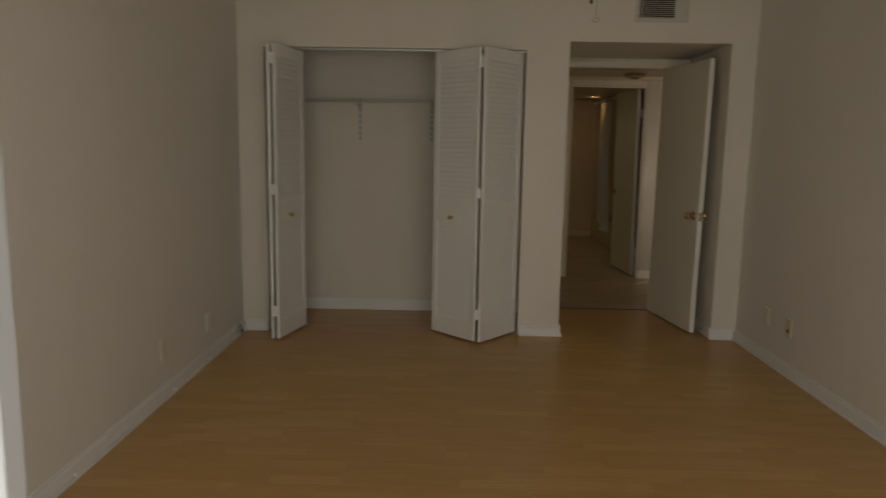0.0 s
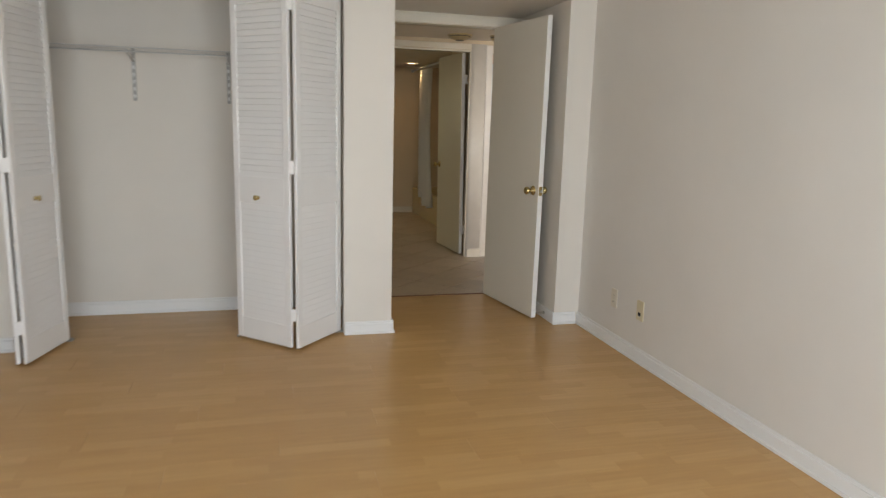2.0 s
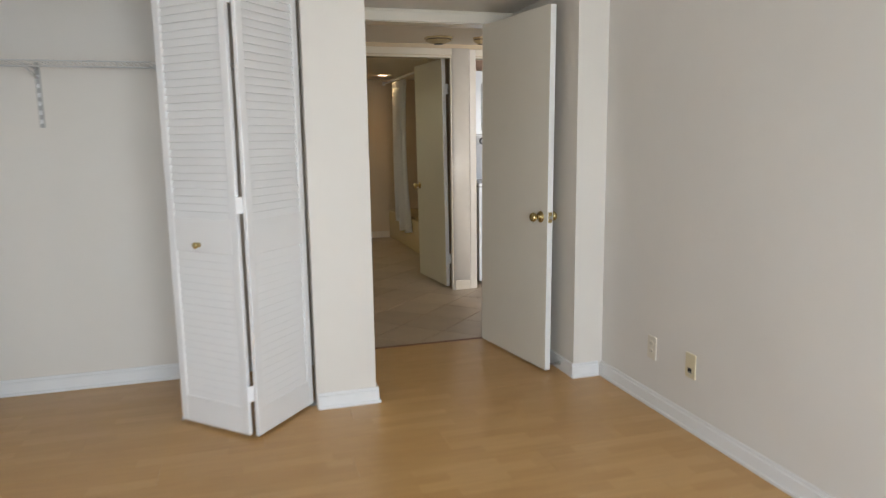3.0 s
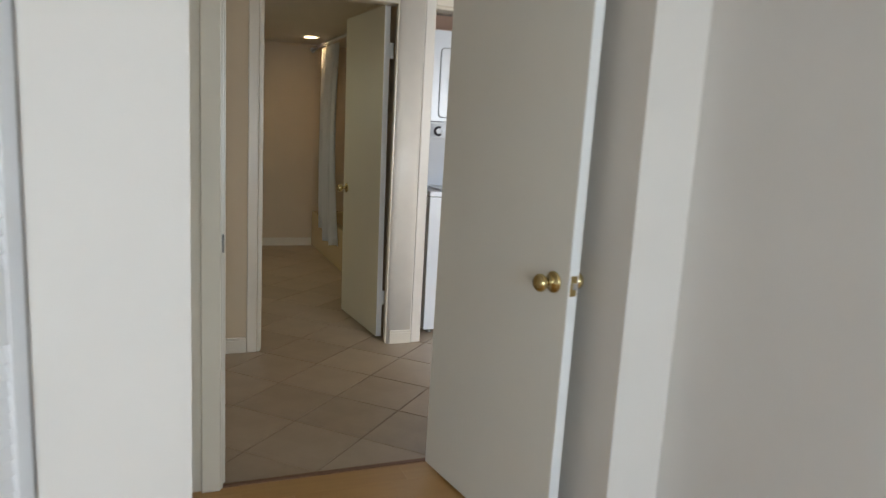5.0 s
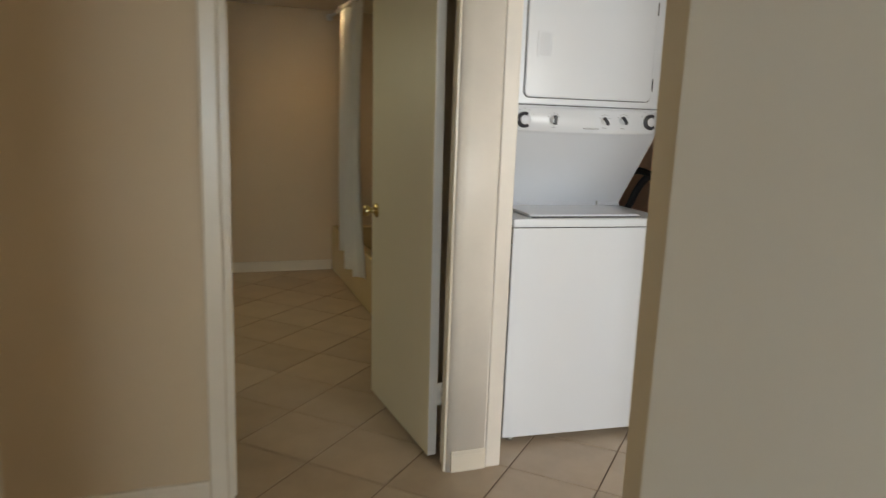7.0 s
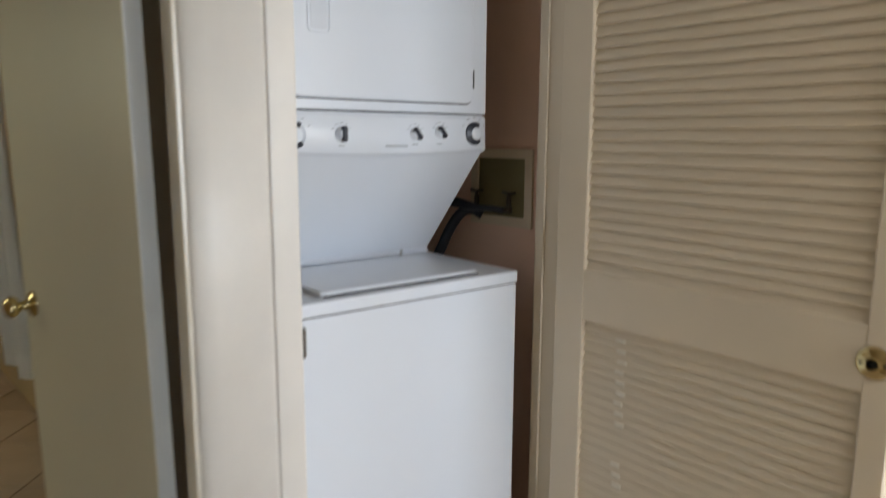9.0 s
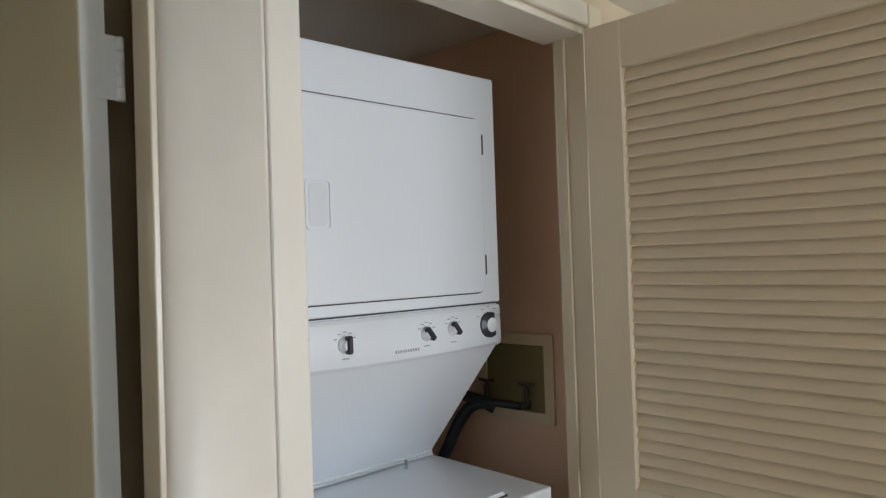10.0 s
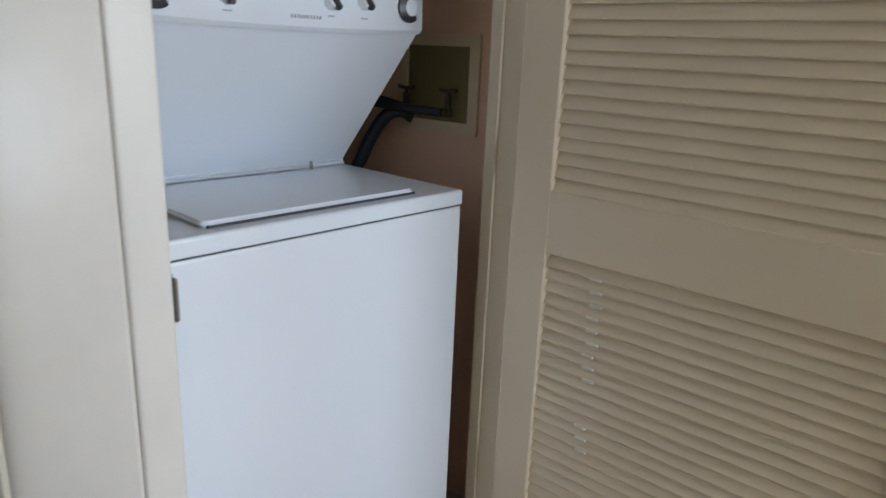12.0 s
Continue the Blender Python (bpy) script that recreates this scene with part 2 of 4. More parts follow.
def rounded(w, h, r, n=5):
    """The outline of a rounded rectangle round the origin."""
    pts = []
    for cx, cy, a0 in ((w / 2 - r, h / 2 - r, 0), (-w / 2 + r, h / 2 - r, 90), (-w / 2 + r, -h / 2 + r, 180), (w / 2 - r, -h / 2 + r, 270)):
        for k in range(n + 1):
            a = radians(a0 + 90 * k / n)
            pts.append((cx + r * math.cos(a), cy + r * math.sin(a)))
    return pts


def prism(outline, depth, m=None, bm=None, bevel=0.0):
    """A plate of that outline in x, z; its front at y = 0, its back at y = depth."""
    one = bmesh.new()
    a = [one.verts.new((x, 0, z)) for x, z in outline]
    b = [one.verts.new((x, depth, z)) for x, z in outline]
    front = one.faces.new(a)
    one.faces.new(b[::-1])
    for i in range(len(a)):
        j = (i + 1) % len(a)
        one.faces.new((a[j], a[i], b[i], b[j]))
    bmesh.ops.recalc_face_normals(one, faces=one.faces[:])
    if bevel:
        bmesh.ops.bevel(one, geom=front.edges[:], offset=bevel, segments=2, affect="EDGES", profile=0.6)
    if m is not None:
        bmesh.ops.transform(one, matrix=m, verts=one.verts[:])
    return merge(bm, one)


def ring(w, h, r, t, depth, m=None):
    """A thin frame round a rounded rectangle in x, z."""
    one = bmesh.new()
    o, i = rounded(w, h, r), rounded(w - 2 * t, h - 2 * t, max(r - t, 0.001))
    lo = [[one.verts.new((x, y, z)) for x, z in s] for s in (o, i) for y in (0, depth)]
    n = len(o)
    for k in range(n):
        j = (k + 1) % n
        for a, b in ((0, 2), (2, 3), (3, 1), (1, 0)):
            one.faces.new((lo[a][k], lo[a][j], lo[b][j], lo[b][k]))
    bmesh.ops.recalc_face_normals(one, faces=one.faces[:])
    if m is not None:
        bmesh.ops.transform(one, matrix=m, verts=one.verts[:])
    return one


def mesh_of(name, bm, material):
    me = bpy.data.meshes.new(name)
    bm.to_mesh(me)
    bm.free()
    me.materials.append(material)
    return me


def part(name, bm, material, parent=None, label="", m=None):
    """One mesh object, under a thing or a part."""
    ob = new(name, mesh_of(name, bm, material) if isinstance(bm, bmesh.types.BMesh) else bm)
    if parent is not None:
        ob.parent = parent
    if m is not None:
        ob.matrix_basis = m
    return tagged(ob, label)


def thing(name, m, label, category, group=""):
    ob = new(name)
    ob.empty_display_size = 0.1
    ob.matrix_basis = m
    return tagged(ob, label, category, group)


def setting(name, bm, material, label="", category="wall"):
    return tagged(part(name, bm, material), label, category, kind="structure")


# ---- the shell ----
W, XR = 3.652, 4.698           # bedroom width; laundry side wall
H1, H2 = 2.60, 2.13            # bedroom and hall ceilings
YS, YB = -4.40, 2.42           # balcony wall, bath and laundry wall
CX0, CX1, CTOP = 0.19, 2.045, 2.062   # closet opening
AX0, AX1, ATOP = 2.346, 3.474, 2.124  # alcove

setting("wall_west", box(-0.12, 0, YS, 1.03, -0.1, H1), WALL, "cream painted bedroom side wall")
setting("wall_east", box(W, W + 0.12, YS, 0.89, -0.1, H1), WALL, "cream painted bedroom side wall with outlets")
for name, x0, x1, y0, y1, z0, z1 in (
        ("wall_north_a", 0, CX0, 0, 0.11, -0.02, H1), ("wall_north_b", CX0, CX1, 0, 0.11, CTOP, H1),
        ("wall_north_c", CX1, AX0, 0, 0.11, -0.02, H1), ("wall_north_d", AX0, AX1, 0, 0.89, ATOP, H1),
        ("wall_north_e", AX1, W, 0, 0.89, -0.02, H1), ("wall_closet_back", 0, 2.2, 0.73, 1.03, -0.02, H1)):
    setting(name, box(x0, x1, y0, y1, z0, z1), NORTH_TINT, "cream painted wall with closet and door alcove")
setting("wall_alcove", box(2.2, AX0 + 0.002, 0.11, 0.89, -0.02, ATOP), ALCOVE_TINT, "alcove wall tinted beige for its warm shade, with a light switch")
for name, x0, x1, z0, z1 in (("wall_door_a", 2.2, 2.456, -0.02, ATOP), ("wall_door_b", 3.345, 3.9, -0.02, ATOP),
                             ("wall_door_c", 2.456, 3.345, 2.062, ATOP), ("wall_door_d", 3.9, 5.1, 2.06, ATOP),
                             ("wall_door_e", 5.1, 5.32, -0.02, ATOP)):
    setting(name, box(x0, x1, 0.89, 1.03, z0, z1), ALCOVE_TINT, "wall round the bedroom door, tinted beige for its warm shade")
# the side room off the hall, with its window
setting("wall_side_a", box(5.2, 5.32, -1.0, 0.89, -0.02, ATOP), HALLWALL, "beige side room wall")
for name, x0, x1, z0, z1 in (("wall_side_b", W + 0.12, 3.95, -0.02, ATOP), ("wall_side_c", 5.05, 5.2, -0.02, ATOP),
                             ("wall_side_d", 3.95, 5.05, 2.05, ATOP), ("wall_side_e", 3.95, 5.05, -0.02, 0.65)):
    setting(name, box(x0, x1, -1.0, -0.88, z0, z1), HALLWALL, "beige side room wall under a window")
setting("ceiling_side", box(W + 0.12, 5.32, -1.0, 1.03, ATOP + 0.002, ATOP + 0.12), CEIL, "pale side room ceiling", "ceiling")
setting("floor_side", box(W + 0.12, 5.32, -1.0, 0.904, -0.1, -0.004), GROUT, "brown side room floor", "floor")
setting("closet_ceiling", box(0, 2.2, 0.11, 0.73, 2.42, 2.5), NORTH_TINT, "closet ceiling", "ceiling")
setting("ceiling_bedroom", box(-0.12, W + 0.12, YS - 0.12, 1.03, H1, H1 + 0.12), CEIL, "pale painted bedroom ceiling", "ceiling")
setting("ceiling_hall", box(-1.1, 5.32, 1.03, YB, H2, H2 + 0.12), CEIL, "pale textured hall ceiling", "ceiling")
setting("ceiling_bath", box(2.2, 5.32, YB, 6.1, H2 + 0.002, H2 + 0.12), CEIL, "pale bathroom and laundry ceiling", "ceiling")

BX0, BX1, BTOP = 2.768, 3.572, 2.035     # bath door opening
LX0, LX1, LTOP = 3.765, 4.597, 2.03     # laundry opening
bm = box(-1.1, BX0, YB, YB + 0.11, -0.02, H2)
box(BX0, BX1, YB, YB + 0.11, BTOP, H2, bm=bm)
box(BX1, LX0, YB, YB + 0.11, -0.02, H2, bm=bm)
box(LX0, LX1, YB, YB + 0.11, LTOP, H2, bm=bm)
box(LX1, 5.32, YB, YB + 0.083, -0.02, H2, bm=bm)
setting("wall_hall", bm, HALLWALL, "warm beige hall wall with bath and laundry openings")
setting("wall_hall_end", box(5.2, 5.32, 1.03, YB, -0.02, H2), GREEN, "dark green painted wall at the hall's end")
bm = box(-1.22, -1.1, 0.9, 2.6, -0.02, H2)
box(-1.1, -0.12, 0.9, 1.03, -0.02, H2, bm=bm)
setting("wall_hall_far", bm, HALLWALL, "beige wall closing the hall")
bm = box(XR, XR + 0.1, YB + 0.083, 3.4, -0.02, H2)
box(3.74, XR, 3.3, 3.4, -0.02, H2, bm=bm)
setting("wall_laundry", bm, PINK, "pinkish brown laundry closet wall")
setting("wall_laundry_side", box(3.62, 3.74, YB + 0.11, 3.4, -0.02, H2), HALLWALL, "beige wall between laundry closet and bath")
setting("wall_bath_side", box(3.75, 4.55, 3.4, 4.2, -0.02, H2), HALLWALL, "beige bathroom wall beside the tub")
setting("wall_bath_north", box(2.2, 3.75, 5.97, 6.1, -0.02, H2), HALLWALL, "warm beige bathroom wall")
# unseen wall; its opening is added to hold the bathroom fill lamp
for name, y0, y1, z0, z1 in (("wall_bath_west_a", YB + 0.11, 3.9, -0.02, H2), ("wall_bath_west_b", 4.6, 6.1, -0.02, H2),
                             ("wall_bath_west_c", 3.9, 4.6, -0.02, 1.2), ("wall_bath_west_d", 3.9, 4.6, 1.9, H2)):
    setting(name, box(2.08, 2.2, y0, y1, z0, z1), HALLWALL, "warm beige bathroom wall round an unseen opening for the fill lamp")
setting("wall_shower_north", box(3.75, 4.55, 5.968, 6.1, -0.02, H2), SURROUND, "glossy tan shower wall")
setting("wall_shower_east", box(4.55, 4.65, 3.4, 6.1, -0.02, H2), SURROUND, "glossy tan shower wall")

# balcony wall with a wide glazed opening, balcony slab and ground outside
bm = box(-0.12, 0.28, YS - 0.1, YS, -0.1, H1)
box(0.28, 3.38, YS - 0.1, YS, 2.1, H1, bm=bm)
box(3.38, W + 0.12, YS - 0.1, YS, -0.1, H1, bm=bm)
setting("wall_balcony", bm, STUCCO, "wall round the balcony door")
setting("balcony_floor", box(-1, W + 1, -7.0, YS - 0.1, -0.14, -0.03), CONCRETE, "grey concrete balcony slab", "floor")
setting("ground", box(-80, 80, -80, 80, -3.2, -3.0), GROUND, "green lawn below the balcony", "ground")

# floors
floor = setting("floor", box(-0.02, W + 0.02, YS - 0.1, 0.905, -0.1, -0.009), SLAB, "honey-coloured laminate plank floor", "floor")
setting("floor_bath", box(2.08, 5.32, YB + 0.111, 6.1, -0.1, -0.004), GROUT, "brown grout bed under the bathroom tiles", "floor")
tile_floor = setting("floor_tiled", box(-1.22, 5.32, 0.905, YB + 0.11, -0.1, -0.004), GROUT, "beige ceramic floor tiles laid diagonally with brown grout", "floor")
bm = box(2.476, 3.338, 0.893, 0.917, -0.004, 0.005, 0.002)
setting("threshold_trim", bm, STRIP, "thin reddish brown floor transition strip", "trim")


# ---- trim ----
def baseboard(name, x0, x1, y0, y1, mat, h=0.082, shoe=None):
    """A skirting board: a flat board with a thinner rounded cap, and a quarter-round shoe where shoe gives its side (dx, dy)."""
    along_x = x1 - x0 > y1 - y0
    bm = box(x0, x1, y0, y1, 0, h - 0.016, 0.002)
    if shoe:
        dx, dy = shoe
        e = 0.006
        box(x0 + (e if dx < 0 else 0), x1 - (e if dx > 0 else 0), y0 + (e if dy < 0 else 0), y1 - (e if dy > 0 else 0), h - 0.0165, h, 0.003, bm, 2)
        r = 0.010
        if along_x:
            box(x0, x1, y0 - r if dy < 0 else y1, y0 if dy < 0 else y1 + r, 0, 0.016, 0.004, bm, 2)
        else:
            box(x0 - r if dx < 0 else x1, x0 if dx < 0 else x1 + r, y0, y1, 0, 0.016, 0.004, bm, 2)
    else:
        box(x0, x1, y0, y1, h - 0.0165, h, 0.003, bm, 2)
    return setting(name, bm, mat, "white painted baseboard", "baseboard")


T = 0.014
baseboard("baseboard_west", 0, T, YS, 0, TRIM, shoe=(1, 0))
baseboard("baseboard_east", W - T, W, YS, 0, TRIM, shoe=(-1, 0))
baseboard("baseboard_a", T + 0.011, CX0 - 0.002, -T, 0, TRIM, shoe=(0, -1))
baseboard("baseboard_b", CX1 + 0.004, AX0 + T, -T, -0.0005, TRIM, shoe=(0, -1))
baseboard("baseboard_c", AX1 - T, W - T - 0.011, -T, 0, TRIM, shoe=(0, -1))
baseboard("baseboard_d", AX1 - T, AX1, 0, 0.875, TRIM)
baseboard("baseboard_e", AX0, AX0 + T, 0, 0.872, TRIM)
baseboard("baseboard_closet", 0.001, 2.199, 0.73 - T, 0.73, TRIM, 0.09, (0, -1))
bm = box(AX0 + T, AX0 + T + 0.008, -T - 0.010, 0.868, 0, 0.017, 0.003)
setting("shoe_trim", bm, TRIM, "quarter-round shoe moulding", "trim")
baseboard("baseboard_hall", -1.1, 2.706, YB - T, YB, CREAMTRIM, 0.09)
baseboard("baseboard_pier", 3.560, 3.699, YB - 0.024, YB - 0.004, CREAMTRIM, 0.085)
baseboard("baseboard_bath", 2.2, 3.75, 5.97 - T, 5.97, CREAMTRIM, 0.085)


def casing(name, x0, x1, y0, y1, z0, z1, mat=CREAMTRIM, bevel=0.006):
    return setting(name, box(x0, x1, y0, y1, z0, z1, bevel, seg=3), mat, "painted door casing", "trim")


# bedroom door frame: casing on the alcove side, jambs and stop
casing("casing_a", 2.400, 2.466, 0.872, 0.89, 0, 2.047, ALCOVE_TINT)
casing("casing_b", 3.350, 3.41, 0.874, 0.89, 0, 2.047, CREAMTRIM)
casing("casing_c", AX0 + 0.002, AX1 - 0.002, 0.868, 0.89, 2.049, 2.108, CREAMTRIM)
bm = box(2.456, 2.474, 0.886, 1.034, 0, 2.062, 0.002)
box(2.474, 2.485, 0.93, 0.965, 0, 2.044, 0.002, bm=bm)
setting("jamb_a", bm, CREAMTRIM, "painted door jamb with a stop", "trim")
bm = box(3.340, 3.345, 0.892, 1.034, 0, 2.062, 0.002)
setting("jamb_b", bm, CREAMTRIM, "painted door jamb", "trim")
setting("jamb_head", box(2.476, 3.338, 0.892, 1.034, 2.046, 2.062, 0.002), CREAMTRIM, "painted door head", "trim")

# bath door frame
CY = YB - 0.018
casing("casing_d", 2.708, BX0 - 0.004, CY, YB, 0, BTOP + 0.06, CREAMTRIM, 0.008)
# the broad pier casing: a bullnose on its door side running into a flat face
bull = [(3.5455, YB), (3.5455, YB - 0.005)]
bull += [(3.588 - 0.042 * math.cos(radians(a)), YB - 0.005 - 0.016 * math.sin(radians(a))) for a in range(6, 91, 6)]
bull += [(3.692, YB - 0.021), (3.698, YB - 0.019), (3.700, YB - 0.014), (3.700, YB)]
bm = bmesh.new()
lo, hi = ([bm.verts.new((x, y, z)) for x, y in bull] for z in (0.0, BTOP + 0.06))
bm.faces.new(lo[::-1])
bm.faces.new(hi)
for k in range(len(bull)):
    j = (k + 1) % len(bull)
    bm.faces.new((lo[k], lo[j], hi[j], hi[k])).smooth = 1 < k < 17
bmesh.ops.recalc_face_normals(bm, faces=bm.faces[:])
setting("casing_e", bm, PIER, "cream painted bullnose door casing", "trim")
casing("casing_f", BX0 - 0.002, BX1 - 0.022, CY + 0.001, YB, BTOP + 0.004, BTOP + 0.061, CREAMTRIM, 0.008)
bm = box(BX0 - 0.001, BX0 + 0.016, YB - 0.004, YB + 0.114, 0, BTOP, 0.002)
box(BX0 + 0.016, BX0 + 0.027, YB + 0.03, YB + 0.065, 0, BTOP - 0.03, 0.002, bm=bm)
setting("jamb_c", bm, CREAMTRIM, "painted door jamb with a stop", "trim")
bm = box(BX1 - 0.004, BX1 + 0.001, YB - 0.004, YB + 0.114, 0, BTOP, 0.001)
box(BX1 - 0.024, BX1 - 0.004, YB + 0.020, YB + 0.072, 0, BTOP - 0.03, 0.003, bm=bm)
box(BX1 - 0.036, BX1 - 0.027, YB - 0.006, YB + 0.012, 0, BTOP, 0.0015, bm=bm)
setting("jamb_d", bm, CREAMTRIM, "painted door jamb with a stop", "trim")
setting("jamb_head_b", box(BX0 + 0.017, BX1 - 0.015, YB - 0.003, YB + 0.113, BTOP - 0.016, BTOP + 0.002, 0.002), CREAMTRIM, "painted door head", "trim")

# laundry frame
casing("casing_g", 3.702, LX0 - 0.002, CY, YB, 0, LTOP + 0.06, PIER, 0.006)
casing("casing_h", LX1 + 0.004, LX1 + 0.062, CY, YB, 0, LTOP + 0.06, LOUVER, 0.006)
casing("casing_i", LX0 - 0.002, LX1 + 0.002, CY + 0.001, YB, LTOP + 0.004, LTOP + 0.061, CREAMTRIM, 0.006)
bm = box(LX0 - 0.003, LX0 + 0.001, YB - 0.003, YB + 0.113, 0, LTOP, 0.001)
setting("jamb_e", bm, CREAMTRIM, "painted laundry door jamb", "trim")
bm = box(LX1 - 0.002, LX1 + 0.003, YB - 0.003, YB + 0.086, 0, LTOP, 0.001)
box(LX1 - 0.009, LX1 - 0.002, YB + 0.048, YB + 0.080, 0, LTOP - 0.012, 0.003, bm=bm)
setting("jamb_f", bm, LOUVER, "painted laundry door jamb with a stop", "trim")
setting("jamb_head_c", box(LX0 + 0.002, LX1 - 0.003, YB - 0.002, YB + 0.112, LTOP - 0.014, LTOP + 0.002, 0.002), CREAMTRIM, "painted laundry door head", "trim")


# ---- sliding balcony door ----
def glazed_panel(name, x0, x1, y, label):
    z0, z1, s = 0.02, 2.08, 0.05
    t = thing(name, pose(x0, y, 0), label, "sliding door", "balcony door panels")
    w = x1 - x0
    part("stile", box(0, s, -0.018, 0.018, z0, z1, 0.003), ALU, t)
    part("stile", box(w - s, w, -0.018, 0.018, z0, z1, 0.003), ALU, t)
    part("rail", box(s, w - s, -0.017, 0.017, z0, z0 + 0.09, 0.003), ALU, t)
    part("rail", box(s, w - s, -0.017, 0.017, z1 - 0.06, z1, 0.003), ALU, t)
    g = part("pane", box(s, w - s, -0.003, 0.003, z0 + 0.09, z1 - 0.06), GLASS, t, "clear glass pane")
    g.visible_shadow = False
    return t


left_panel = glazed_panel("sliding_door", 0.30, 1.121, YS + 0.02, "white aluminium sliding glass door panel with a dark latch")
part("latch", box(0.780, 0.802, 0.018, 0.034, 1.045, 1.125, 0.004), DIALDARK, left_panel, "dark latch handle")
glazed_panel("sliding_door", 2.45, 3.36, YS - 0.04, "white aluminium fixed glass door panel")
bm = box(0.28, 3.38, YS - 0.09, YS - 0.01, -0.01, 0.018, 0.002)
box(0.28, 3.38, YS - 0.09, YS - 0.01, 2.085, 2.1, 0.002, bm=bm)
setting("door_track", bm, ALU, "white aluminium sliding door track", "trim")


# ---- louvered leaves ----
def slat(length, depth, thick, tilt, sag=0.0):
    """One louver slat along x, turned so that its outer edge is low."""
    bm = box(-length / 2, length / 2, -thick / 2, thick / 2, -depth / 2, depth / 2, thick * 0.3)
    bmesh.ops.rotate(bm, cent=(0, 0, 0), matrix=Matrix.Rotation(radians(tilt), 3, "X"), verts=bm.verts[:])
    return bm


def knob_round(parent, m, r=0.016, label="small round brass knob"):
    part("knob", lathe([(0.0, 0), (r * 0.75, 0), (r * 0.75, 0.003), (r * 0.4, 0.006), (r * 0.4, 0.014), (r * 0.85, 0.018), (r, 0.024), (r * 0.8, 0.029), (0, 0.031)], 16, m), BRASS, parent, label)


def louver_leaf(parent, m, w, h, stile, fields, slat_mesh, pitch, mat, thick=0.022):
    """A leaf: frame of stiles and rails, and slats in each field (z0, z1). Local x along its width, front at y = 0."""
    bm = box(0, stile, 0, thick, 0, h, 0.003)
    box(w - stile, w, 0, thick, 0, h, 0.003, bm=bm)
    zs = [0.0] + [z for f in fields for z in f] + [h]
    for a, b in zip(zs[0::2], zs[1::2]):
        box(stile - 0.002, w - stile + 0.002, 0.0015, thick - 0.0015, a, b, 0.002, bm=bm)
    leaf = part("leaf", bm, mat, parent, "", m)
    for k, (a, b) in enumerate(fields):
        p = pitch[k] if isinstance(pitch, tuple) else pitch
        me = slat_mesh[k] if isinstance(slat_mesh, tuple) else slat_mesh
        n = int(round((b - a) / p))
        p = (b - a) / n
        for i in range(n):
            part("slat", me, None, leaf, "", pose(w / 2, thick / 2, a + (i + 0.5) * p))
    return leaf


LEAF_W, LEAF_H = 0.435, 2.03
BSLATS = (mesh_of("slat", slat(LEAF_W - 0.082, 0.044, 0.004, -12), BIFOLD), mesh_of("slat", slat(LEAF_W - 0.082, 0.042, 0.005, -20), BIFOLD))


def leaf_pose(p, q, base):
    """The pose, under base, of a leaf whose front runs from p to q as seen from the room."""
    a = math.degrees(math.atan2(q[1] - p[1], q[0] - p[0]))
    return pose(p[0] - base[0], p[1] - base[1], 0.015, 0, 0, a)


def bifold(base, leaves, knob_leaf, knob_x, fold, label):
    t = thing("bifold_door", pose(base[0], base[1], 0), label, "closet door", "closet bifold doors")
    made = [louver_leaf(t, leaf_pose(p, q, base), LEAF_W, LEAF_H, 0.042, ((0.13, 0.83), (0.985, 1.945)), BSLATS, 0.0345, BIFOLD) for p, q in leaves]
    knob_round(made[knob_leaf], pose(knob_x, 0.0, 0.866, 90, 0, 0))
    fx, fy = fold[0] - base[0], fold[1] - base[1]
    for z in (0.175, 1.03, 1.91):
        part("hinge", box(fx - 0.022, fx + 0.022, fy + 0.002, fy + 0.008, z, z + 0.075, 0.002), BIFOLD, t, "painted fold hinge")
    for p in (leaves[0][0], leaves[1][1]):
        part("pivot", lathe([(0, 0), (0.006, 0), (0.006, 0.016), (0, 0.016)], 10, pose(p[0] - base[0] + 0.0, p[1] - base[1] + 0.02, 0.0)), STEEL, t, "steel pivot pin")
    px, py_ = leaves[1][1][0] - base[0], leaves[1][1][1] - base[1]
    part("pivot_bracket", box(px - 0.045, px + 0.012, py_ - 0.004, py_ + 0.034, 0.0, 0.004, 0.001, box(px - 0.006, px + 0.012, py_ + 0.002, py_ + 0.03, 0.004, 0.012, 0.001)), STEEL, t, "steel floor pivot bracket")
    return t


def along(p, q, d):
    u = (Vector(q) - Vector(p)).normalized()
    v = Vector(p) + u * d
    return (v.x, v.y)


# folded pair on the west side: outer leaf faces the wall, inner leaf faces the room
lf = (0.338, -0.284)
le = along(lf, (0.440, 0.137), LEAF_W)
bifold((0.26, 0.05), [((0.208, 0.148), along((0.208, 0.148), (0.281, -0.286), LEAF_W)), (lf, le)], 1, 0.185, (0.310, -0.284),
       "white louvered bifold closet door folded open beside the wall")
rp = (1.401, 0.052)
rq = along(rp, (1.703, -0.252), LEAF_W)
sp = (1.751, -0.280)
bifold((1.72, -0.1), [(rp, rq), (sp, along(sp, (2.028, 0.048), LEAF_W))], 0, 0.195, (1.729, -0.262),
       "white louvered bifold closet door half folded into the room")
setting("closet_track", box(CX0, CX1, 0.05, 0.075, CTOP - 0.016, CTOP, 0.002), STEEL, "closet door top track", "trim")


